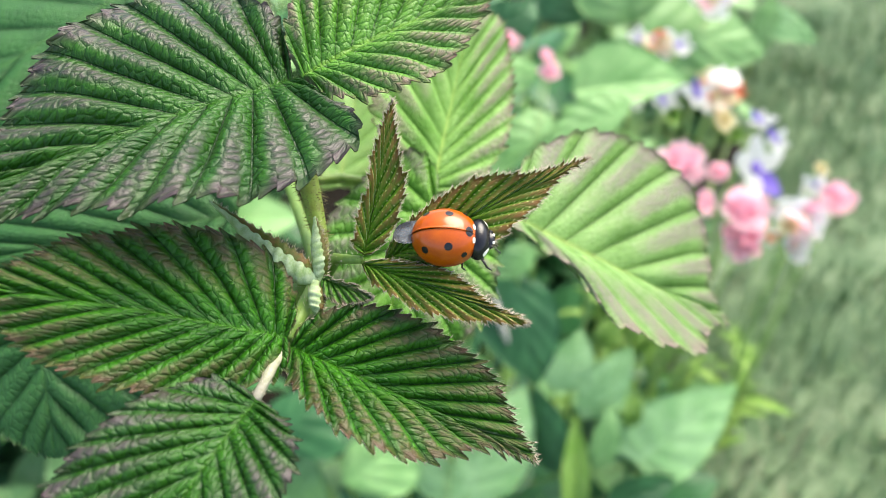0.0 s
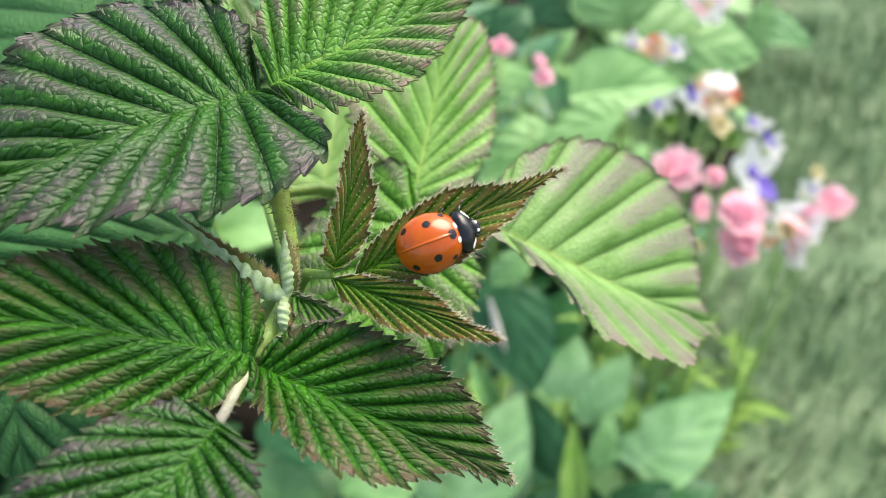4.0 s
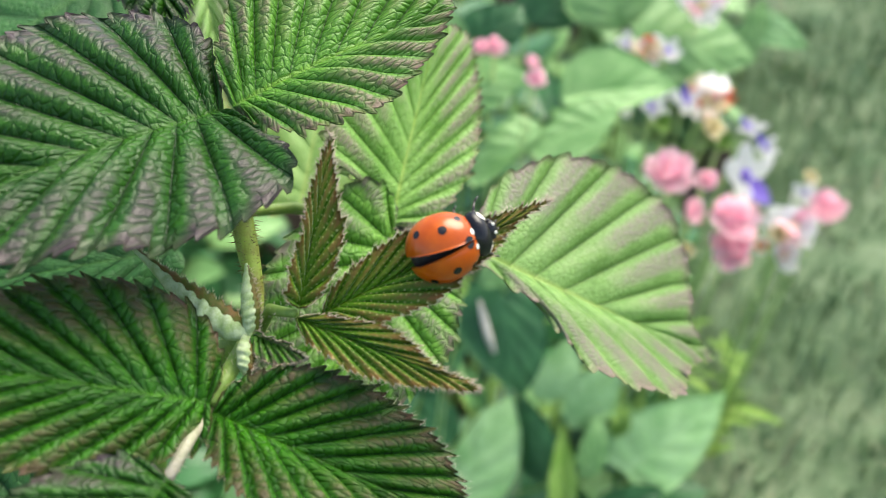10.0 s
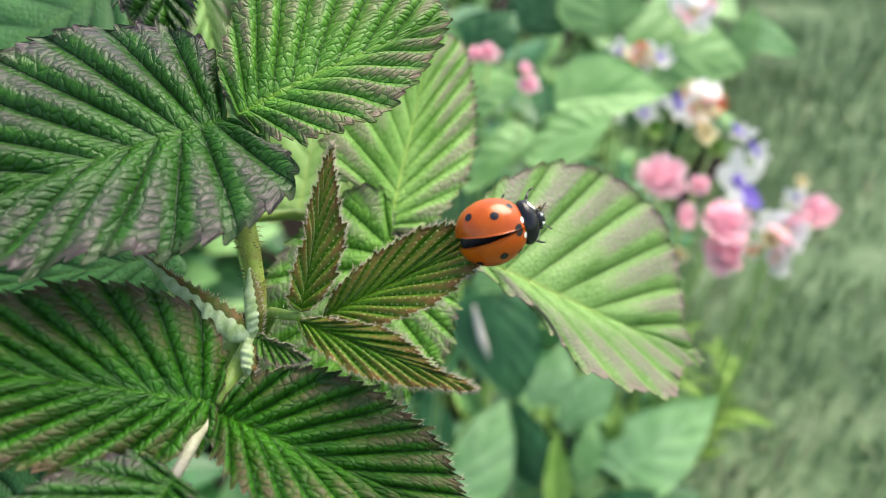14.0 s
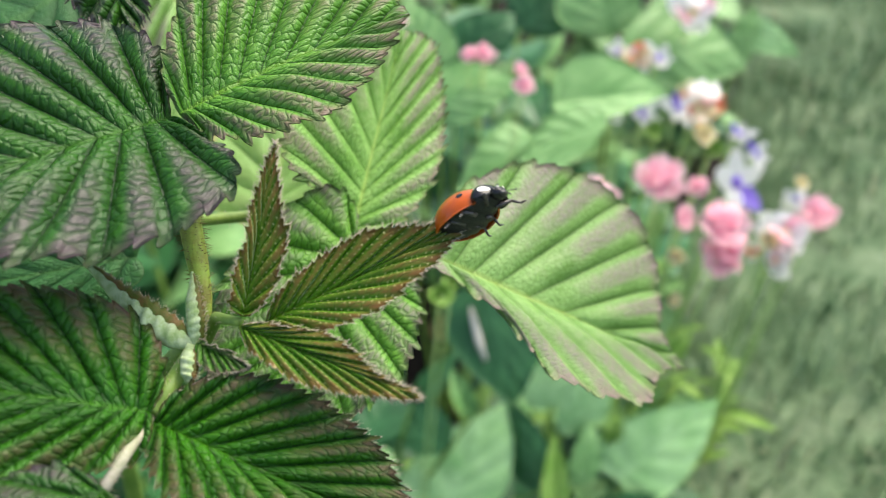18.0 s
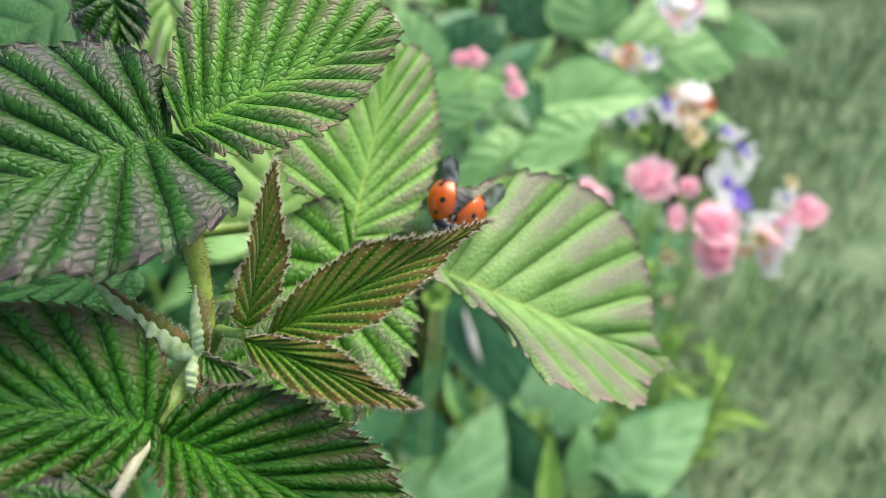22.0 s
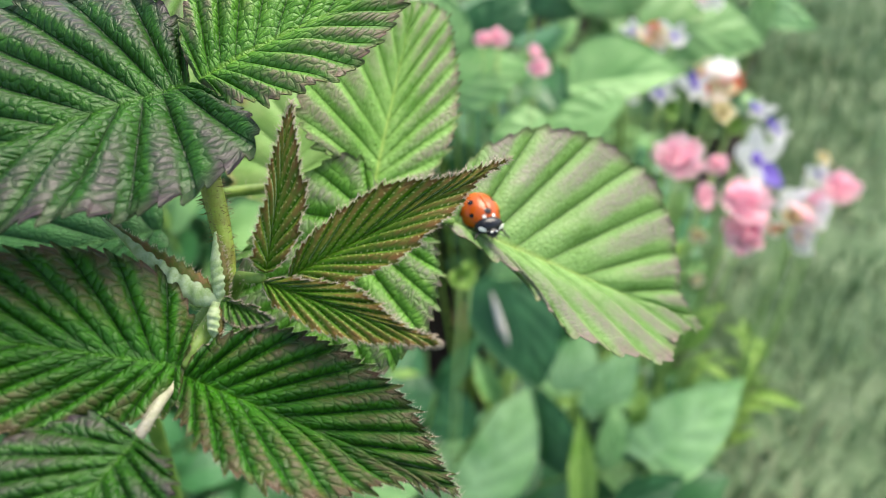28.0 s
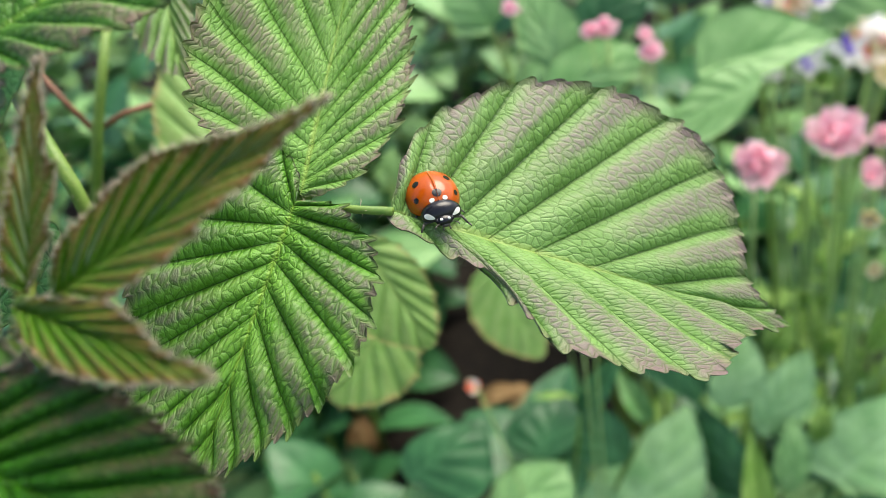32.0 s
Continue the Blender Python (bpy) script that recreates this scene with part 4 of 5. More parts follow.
bed_right = thing("bedding_plant", mm(107.4, 382.6, 20.0), "upright bedding plant with broad pale green leaves", "plant", "leafy plants of the bed")
broad_leaf(bed_right, mm(140.5, 356.6, 243.2), mm(218.8, 397.5, 283.0), mm(-35.8, 9.6, 10.8), mm(11.6, -21.0, -19.9), BROAD_LIGHT, 1)
broad_leaf(bed_right, mm(78.5, 382.5, 292.0), mm(99.5, 408.8, 327.4), mm(-11.1, 2.7, 3.2), mm(21.0, -3.0, -3.3), BROAD_LIGHT, 2)
broad_leaf(bed_right, mm(100.4, 369.8, 275.8), mm(135.7, 400.6, 317.6), mm(-11.4, 7.8, 10.0), mm(16.6, -2.7, -3.0), BROAD_LIGHT, 3)
broad_leaf(bed_right, mm(110.0, 341.4, 255.2), mm(118.8, 369.9, 293.2), mm(-9.5, 1.5, 1.7), mm(12.3, 1.0, 1.7), BROAD, 4)
bed_mid = thing("bedding_plant", mm(48.9, 381.3, 20.0), "bedding plant with broad smooth blue-green leaves", "plant", "leafy plants of the bed")
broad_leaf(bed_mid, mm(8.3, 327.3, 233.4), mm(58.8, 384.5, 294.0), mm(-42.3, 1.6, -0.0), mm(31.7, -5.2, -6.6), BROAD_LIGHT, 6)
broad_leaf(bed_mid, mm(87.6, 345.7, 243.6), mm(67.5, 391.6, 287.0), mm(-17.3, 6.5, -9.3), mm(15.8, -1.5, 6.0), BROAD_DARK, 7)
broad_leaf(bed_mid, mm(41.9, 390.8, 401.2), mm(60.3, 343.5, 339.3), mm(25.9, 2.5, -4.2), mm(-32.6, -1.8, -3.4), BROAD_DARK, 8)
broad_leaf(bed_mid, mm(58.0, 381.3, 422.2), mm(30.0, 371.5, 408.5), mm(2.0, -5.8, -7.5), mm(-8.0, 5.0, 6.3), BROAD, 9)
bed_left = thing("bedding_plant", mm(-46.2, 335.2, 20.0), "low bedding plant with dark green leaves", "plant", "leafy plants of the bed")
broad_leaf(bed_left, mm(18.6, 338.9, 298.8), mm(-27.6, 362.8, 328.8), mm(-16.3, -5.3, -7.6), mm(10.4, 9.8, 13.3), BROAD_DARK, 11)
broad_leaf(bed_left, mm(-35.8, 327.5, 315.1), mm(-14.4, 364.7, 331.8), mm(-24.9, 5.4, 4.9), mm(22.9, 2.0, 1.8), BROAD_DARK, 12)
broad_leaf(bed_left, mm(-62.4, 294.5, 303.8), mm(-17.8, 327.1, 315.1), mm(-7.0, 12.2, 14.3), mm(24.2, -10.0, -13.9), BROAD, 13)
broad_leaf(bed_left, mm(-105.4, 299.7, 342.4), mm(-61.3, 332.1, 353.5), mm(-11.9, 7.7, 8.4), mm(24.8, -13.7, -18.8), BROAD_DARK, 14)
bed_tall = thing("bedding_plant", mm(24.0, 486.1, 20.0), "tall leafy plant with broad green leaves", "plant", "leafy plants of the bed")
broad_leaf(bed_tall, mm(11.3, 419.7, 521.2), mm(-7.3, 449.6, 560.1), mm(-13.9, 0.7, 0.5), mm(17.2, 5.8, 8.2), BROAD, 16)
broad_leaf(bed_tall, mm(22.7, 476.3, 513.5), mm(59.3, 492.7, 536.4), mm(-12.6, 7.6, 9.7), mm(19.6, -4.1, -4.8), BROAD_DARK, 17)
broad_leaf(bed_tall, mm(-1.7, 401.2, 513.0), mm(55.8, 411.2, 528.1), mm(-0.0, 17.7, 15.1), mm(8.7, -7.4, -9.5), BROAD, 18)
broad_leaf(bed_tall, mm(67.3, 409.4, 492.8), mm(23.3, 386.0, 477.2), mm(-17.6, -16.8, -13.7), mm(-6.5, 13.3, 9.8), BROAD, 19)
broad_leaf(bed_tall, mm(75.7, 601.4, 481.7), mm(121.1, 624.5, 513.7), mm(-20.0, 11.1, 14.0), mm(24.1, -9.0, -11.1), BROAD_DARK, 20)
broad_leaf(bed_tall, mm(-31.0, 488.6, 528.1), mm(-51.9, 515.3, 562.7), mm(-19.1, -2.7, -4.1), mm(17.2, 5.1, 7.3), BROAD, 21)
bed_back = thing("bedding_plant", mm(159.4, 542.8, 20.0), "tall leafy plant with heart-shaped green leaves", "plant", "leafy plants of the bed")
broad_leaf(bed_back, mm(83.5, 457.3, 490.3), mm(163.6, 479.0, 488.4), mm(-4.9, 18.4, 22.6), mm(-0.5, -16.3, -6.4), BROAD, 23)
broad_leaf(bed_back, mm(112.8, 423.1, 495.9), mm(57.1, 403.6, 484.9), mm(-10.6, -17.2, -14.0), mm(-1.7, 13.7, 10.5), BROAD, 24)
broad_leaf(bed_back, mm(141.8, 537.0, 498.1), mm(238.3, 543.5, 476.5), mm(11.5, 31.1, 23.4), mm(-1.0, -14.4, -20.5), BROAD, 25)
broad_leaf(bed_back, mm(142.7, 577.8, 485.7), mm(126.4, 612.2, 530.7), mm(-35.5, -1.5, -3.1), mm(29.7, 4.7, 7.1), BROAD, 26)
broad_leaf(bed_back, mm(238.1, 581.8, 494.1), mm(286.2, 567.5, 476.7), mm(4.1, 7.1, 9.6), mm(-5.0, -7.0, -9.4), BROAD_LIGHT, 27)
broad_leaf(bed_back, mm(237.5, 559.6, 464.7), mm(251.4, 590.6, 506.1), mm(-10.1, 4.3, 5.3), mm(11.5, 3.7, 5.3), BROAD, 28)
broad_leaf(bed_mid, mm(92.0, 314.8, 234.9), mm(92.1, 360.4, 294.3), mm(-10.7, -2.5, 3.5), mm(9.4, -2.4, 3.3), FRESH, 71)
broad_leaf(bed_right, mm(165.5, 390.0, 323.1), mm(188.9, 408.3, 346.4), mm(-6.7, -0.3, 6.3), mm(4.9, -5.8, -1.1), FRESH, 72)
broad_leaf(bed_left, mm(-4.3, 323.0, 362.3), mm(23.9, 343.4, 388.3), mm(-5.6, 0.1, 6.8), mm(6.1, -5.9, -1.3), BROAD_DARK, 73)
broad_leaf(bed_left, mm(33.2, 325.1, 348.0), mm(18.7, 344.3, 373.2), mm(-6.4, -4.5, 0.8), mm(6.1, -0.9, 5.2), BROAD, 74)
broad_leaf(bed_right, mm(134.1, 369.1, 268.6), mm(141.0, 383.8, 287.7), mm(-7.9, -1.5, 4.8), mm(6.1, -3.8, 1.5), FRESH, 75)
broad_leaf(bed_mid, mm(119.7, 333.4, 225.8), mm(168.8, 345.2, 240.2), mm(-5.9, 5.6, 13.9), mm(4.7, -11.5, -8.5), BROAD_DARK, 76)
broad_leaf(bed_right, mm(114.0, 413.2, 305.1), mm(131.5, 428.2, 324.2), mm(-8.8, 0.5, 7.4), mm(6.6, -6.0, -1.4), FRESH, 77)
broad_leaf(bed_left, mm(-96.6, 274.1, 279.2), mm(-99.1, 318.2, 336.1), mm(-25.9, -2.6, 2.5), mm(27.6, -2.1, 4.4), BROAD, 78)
stalk("dried_streak", bed_mid, [mm(31.9, 376.4, 392.6), mm(34.5, 369.2, 384.8), mm(37.8, 361.6, 374.9), mm(41.6, 355.7, 365.6)], [0.0006, 0.0022, 0.0027, 0.0012], STREAK, "pale dried streak on the leaf")
flowers_a = thing("flowering_plant", mm(173.5, 501.4, 20.0), "flowering plant with white and violet star-shaped blooms", "flowers", "flowers of the bed")
bloom(flowers_a, "star", mm(207.6, 442.7, 441.9), 40.0, 31)
bloom(flowers_a, "star", mm(213.9, 470.7, 462.5), 20.0, 32)
bloom(flowers_a, "star", mm(175.2, 491.2, 471.7), 24.0, 33)
bloom(flowers_a, "star", mm(130.0, 482.1, 474.9), 22.0, 34)
bloom(flowers_a, "star", mm(149.1, 479.3, 471.8), 22.0, 35)
bloom(flowers_a, "star", mm(225.1, 462.3, 451.8), 20.0, 36)
flowers_b = thing("flowering_plant", mm(159.3, 430.3, 20.0), "flowering plant with soft pink lipped blooms", "flowers", "flowers of the bed")
bloom(flowers_b, "snap", mm(153.0, 427.1, 452.7), 34.0, 38)
bloom(flowers_b, "snap", mm(162.1, 404.5, 439.7), 18.0, 39)
bloom(flowers_b, "snap", mm(186.8, 400.7, 435.4), 36.0, 40)
bloom(flowers_b, "snap", mm(190.0, 389.9, 421.3), 34.0, 41)
bloom(flowers_b, "cream", mm(163.0, 398.6, 415.3), 13.0, 42)
bloom(flowers_b, "cream", mm(160.7, 381.2, 392.3), 10.0, 43)
flowers_c = thing("flowering_plant", mm(250.2, 480.3, 20.0), "flowering plant with pink, red and white blooms", "flowers", "flowers of the bed")
bloom(flowers_c, "mix", mm(243.3, 429.5, 409.0), 40.0, 45)
bloom(flowers_c, "snap", mm(272.2, 453.4, 408.3), 30.0, 46)
bloom(flowers_c, "star", mm(265.1, 467.9, 410.7), 18.0, 47)
flowers_d = thing("flowering_plant", mm(159.9, 540.6, 20.0), "flowering plant with coral red and white blooms", "flowers", "flowers of the bed")
bloom(flowers_d, "coral", mm(195.5, 508.8, 462.5), 38.0, 49)
bloom(flowers_d, "coral", mm(144.6, 510.8, 496.7), 24.0, 50)
bloom(flowers_d, "white", mm(162.2, 511.5, 498.2), 24.0, 51)
bloom(flowers_d, "white", mm(135.0, 514.5, 501.4), 18.0, 52)
bloom(flowers_d, "mix", mm(189.4, 539.4, 519.3), 36.0, 53)
bloom(flowers_d, "cream", mm(192.4, 478.9, 456.1), 18.0, 54)
flowers_e = thing("flowering_plant", mm(32.4, 413.6, 20.0), "slender flowering plant with small pink buds", "flowers", "flowers of the bed")
bloom(flowers_e, "snap", mm(35.7, 401.5, 547.7), 15.0, 56)
bloom(flowers_e, "snap", mm(28.1, 401.2, 547.0), 11.0, 57)
bloom(flowers_e, "snap", mm(51.9, 368.5, 554.4), 9.0, 58)
bloom(flowers_e, "snap", mm(53.8, 363.4, 547.6), 11.0, 59)
flowers_f = thing("flowering_plant", mm(-19.7, 448.6, 20.0), "slender stem with a small purple-pink bud", "flowers", "flowers of the bed")
bloom(flowers_f, "snap", mm(-9.7, 418.6, 560.0), 10.0, 61)
flowers_g = thing("flowering_plant", mm(-17.7, 304.7, 20.0), "slender stem with yellow-green buds", "flowers", "flowers of the bed")
bloom(flowers_g, "bud", mm(11.7, 255.8, 505.6), 12.0, 63)
bloom(flowers_g, "bud", mm(16.8, 266.8, 502.9), 8.0, 64)
bloom(flowers_g, "coral", mm(-51.5, 301.6, 411.8), 9.0, 65)
flowers_h = thing("flowering_plant", mm(95.7, 433.2, 20.0), "flowering plant with soft pink lipped blooms", "flowers", "flowers of the bed")
bloom(flowers_h, "snap", mm(105.7, 403.2, 457.4), 30.0, 67)
bloom(flowers_c, "mix", mm(238.0, 420.6, 394.2), 26.0, 81)
bloom(flowers_c, "snap", mm(282.0, 456.0, 406.6), 22.0, 82)
bloom(flowers_c, "coral", mm(221.3, 419.7, 401.6), 12.0, 83)
bloom(flowers_c, "cream", mm(262.2, 464.6, 426.4), 12.0, 84)
bloom(flowers_a, "bud", mm(198.6, 469.8, 450.8), 16.0, 85)
bloom(flowers_a, "white", mm(122.8, 479.6, 471.5), 13.0, 86)
bloom(flowers_c, "white", mm(259.6, 458.4, 418.4), 16.0, 87)
bloom(flowers_d, "coral", mm(193.6, 494.1, 457.9), 14.0, 88)
bloom(flowers_a, "bud", mm(154.2, 468.5, 466.4), 13.0, 89)
bloom(flowers_b, "snap", mm(175.7, 426.0, 450.1), 16.0, 90)
bloom(flowers_c, "cream", mm(230.3, 420.1, 410.2), 16.0, 91)


def undergrowth():
    """Leafy bedding plants that fill the bed, each a foot with its own leaves on shared blades."""
    rnd = random.Random(21)
    blades = []
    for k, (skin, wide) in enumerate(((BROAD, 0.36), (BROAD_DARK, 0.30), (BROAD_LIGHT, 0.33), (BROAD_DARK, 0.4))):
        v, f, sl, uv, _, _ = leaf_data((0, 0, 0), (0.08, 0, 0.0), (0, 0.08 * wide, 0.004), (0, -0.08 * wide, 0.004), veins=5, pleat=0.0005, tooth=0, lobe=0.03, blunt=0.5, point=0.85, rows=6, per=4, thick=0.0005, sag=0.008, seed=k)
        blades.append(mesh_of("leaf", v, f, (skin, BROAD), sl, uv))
    for i in range(253):
        if i < 55:
            y = rnd.uniform(0.33, 0.85)
            x = rnd.uniform(-0.62, edge_x(y) - 0.09)
        elif i >= 235:
            y = rnd.uniform(0.88, 1.4)
            x = rnd.uniform(0.10, edge_x(y) - 0.09)
        elif i >= 170:
            y = rnd.uniform(0.5, 2.6)
            x = rnd.uniform(-1.9, -0.35)
        elif i >= 125:
            y = rnd.uniform(0.45, 1.7)
            x = rnd.uniform(-0.75, 0.05 * y)
        else:
            y = 0.7 + 1.7 * rnd.random() ** 1.4
            x = edge_x(y) - 0.10 - rnd.random() * (0.55 + 0.75 * y)
        if -0.23 < x < 0.03 and 0.42 < y < 0.82:
            x -= 0.30                            # a bare patch of soil stays open
        tall = rnd.uniform(0.10, 0.26) + 0.14 * (x < edge_x(y) - 0.25) * (y > 0.5)
        foot = thing("bedding_plant", (x, y, 0.03), "low leafy bedding plant with smooth oval leaves", "plant", "leafy plants of the bed")
        tv, tf = tube([(x, y, 0.0), (x + 0.01, y, tall * 0.5), (x, y + 0.01, tall)], [0.004, 0.0035, 0.002], 7)
        put("stem", mesh_of("stem", tv, tf, (STEM_GREEN,)), foot)
        for j in range(rnd.randint(9, 13)):
            # nearer plants draw more dark blades, so leaf colour carries the bed's shade
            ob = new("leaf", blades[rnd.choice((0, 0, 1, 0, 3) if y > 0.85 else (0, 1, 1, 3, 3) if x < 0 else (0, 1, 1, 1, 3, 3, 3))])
            ob.parent = foot
            h = tall * (0.25 + 0.75 * j / 11)
            k = rnd.uniform(0.6, 1.15)
            ob.matrix_basis = pose(0.005, 0.005, h - 0.03, 0, 0, 137.5 * j + rnd.uniform(-20, 20)) @ pose(0, 0, 0, rnd.uniform(-25, 25), -rnd.uniform(-25, 50), 0) @ Matrix.Scale(k, 4)


undergrowth()


def litter():
    rnd = random.Random(8)
    v, f, sl, uv, _, _ = leaf_data((0, 0, 0), (0.05, 0, 0), (0, 0.016, 0.006), (0, -0.016, 0.003), veins=5, pleat=0.0012, tooth=0.0006, lobe=0.02, rows=5, per=6, thick=0.0004, sag=0.006)
    me = mesh_of("dead_leaf", v, f, (DEAD, DEAD), sl, uv)
    for i in range(24):
        y = rnd.uniform(0.25, 1.0)
        ob = new("dead_leaf", me)
        ob.matrix_basis = pose(edge_x(y) - rnd.uniform(0.05, 0.6), y, 0.048, rnd.uniform(-20, 20), rnd.uniform(-15, 15), rnd.uniform(0, 360)) @ Matrix.Scale(rnd.uniform(0.7, 1.3), 4)
        tagged(ob, "curled brown dead leaf lying on the soil", "dead leaf", "dead leaves on the soil")


litter()



# ---- the ladybird ----
MM = 0.00105                                    # one millimetre of a slightly large ladybird


def dome(name, cx, cz, a, b, c, ph0, ph1, side, mats, hinge, nu=26, nv=20, thick=0.94, th0=0.0, th1=math.pi):
    """Part of an ellipsoid shell, in millimetres about its hinge, with an inner skin."""
    verts, faces, slots = [], [], []
    for k in (1.0, thick):
        for i in range(nu + 1):
            th = th0 + (th1 - th0) * i / nu
            for j in range(nv + 1):
                ph = ph0 + (ph1 - ph0) * j / nv
                verts.append((Vector((cx + a * k * math.cos(th), side * b * k * math.sin(th) * math.sin(ph), cz + c * k * math.sin(th) * math.cos(ph))) - Vector(hinge)) * MM)
    n = (nu + 1) * (nv + 1)
    for i in range(nu):
        for j in range(nv):
            p = i * (nv + 1) + j
            q = (p, p + nv + 1, p + nv + 2, p + 1)
            if side > 0:
                q = q[::-1]
            faces.append(q[::-1])
            slots.append(0)
            faces.append(tuple(x + n for x in q))
            slots.append(1)
    for i in range(nu):
        for j in (0, nv):
            p = i * (nv + 1) + j
            q = (p, p + nv + 1, p + nv + 1 + n, p + n)
            faces.append(q if (j == 0) == (side > 0) else q[::-1])
            slots.append(0)
    return mesh_of(name, verts, faces, mats, slots)


def patch(name, cx, cz, a, b, c, th0, ph0, r, side, mat, hinge, stretch=1.0, lift=1.012):
    """A round mark that lies on the shell; it stops at the suture."""
    verts, faces, n = [], [], 18
    rings = 4
    for i in range(rings + 1):
        for k in range(n):
            g = 2 * math.pi * k / n
            th = th0 + r * stretch * i / rings * math.cos(g) / a
            ph = max(0.012, ph0 + r * i / rings * math.sin(g) / (b * math.sin(th0)))
            verts.append((Vector((cx + a * lift * math.cos(th), side * b * lift * math.sin(th) * math.sin(ph), cz + c * lift * math.sin(th) * math.cos(ph))) - Vector(hinge)) * MM)
    for i in range(rings):
        for k in range(n):
            q = (i * n + k, i * n + (k + 1) % n, (i + 1) * n + (k + 1) % n, (i + 1) * n + k)
            faces.append(q if side > 0 else q[::-1])
    return mesh_of(name, verts, faces, (mat,))


def ball(name, c, r, mat, n=18, ridges=0, depth=0.0):
    verts, faces = [], []
    for i in range(n + 1):
        th = math.pi * i / n
        for k in range(2 * n):
            g = math.pi * k / n
            w = 1 + depth * math.cos(ridges * 2 * math.cos(th) * math.pi)
            verts.append(Vector((c[0] + r[0] * math.cos(th), c[1] + r[1] * w * math.sin(th) * math.cos(g), c[2] + r[2] * w * math.sin(th) * math.sin(g))) * MM)
    m = 2 * n
    for i in range(n):
        for k in range(m):
            faces.append((i * m + k, i * m + (k + 1) % m, (i + 1) * m + (k + 1) % m, (i + 1) * m + k))
    return mesh_of(name, verts, faces, (mat,))


def limb(name, pts, radii, mat, sides=8):
    v, f = tube([Vector(p) * MM for p in pts], [r * MM for r in radii], sides)
    return mesh_of(name, v, f, (mat,))


def wing_blade(name, length, width, root, mat):
    """A thin veined membrane that points backwards from its hinge."""
    verts, faces, n, m = [], [], 14, 6
    for i in range(n + 1):
        u = i / n
        w = width * (root + (1 - root) * math.sin(min(1, u * 1.6) * math.pi / 2)) * math.sqrt(max(0.0, 1 - max(0.0, (u - 0.6) / 0.4) ** 2.2) + 0.01)
        for j in range(m + 1):
            k = j / m
            verts.append(Vector((-length * u, w * (k - 0.35), 0.06 * math.sin(9 * k + 3 * u))) * MM)
    for i in range(n):
        for j in range(m):
            p = i * (m + 1) + j
            faces.append((p, p + 1, p + m + 2, p + m + 1))
    n0 = len(verts)
    verts += [v - Vector((0, 0, 0.00002)) for v in verts]
    faces += [tuple(q + n0 for q in f[::-1]) for f in faces]
    return mesh_of(name, verts, faces, (mat,))


CASE = (-1.15, 0.55, 3.1, 2.66, 2.32)          # centre x, z and half axes of the wing cases
HINGE = {1: (1.55, 0.55, 1.75), -1: (1.55, -0.55, 1.75)}
WING_AT = {1: (1.0, 0.75, 1.55), -1: (1.0, -0.75, 1.55)}
HIPS = [(1.75, 0.55, 0.0), (0.45, 0.65, -0.1), (-0.95, 0.65, -0.1)]


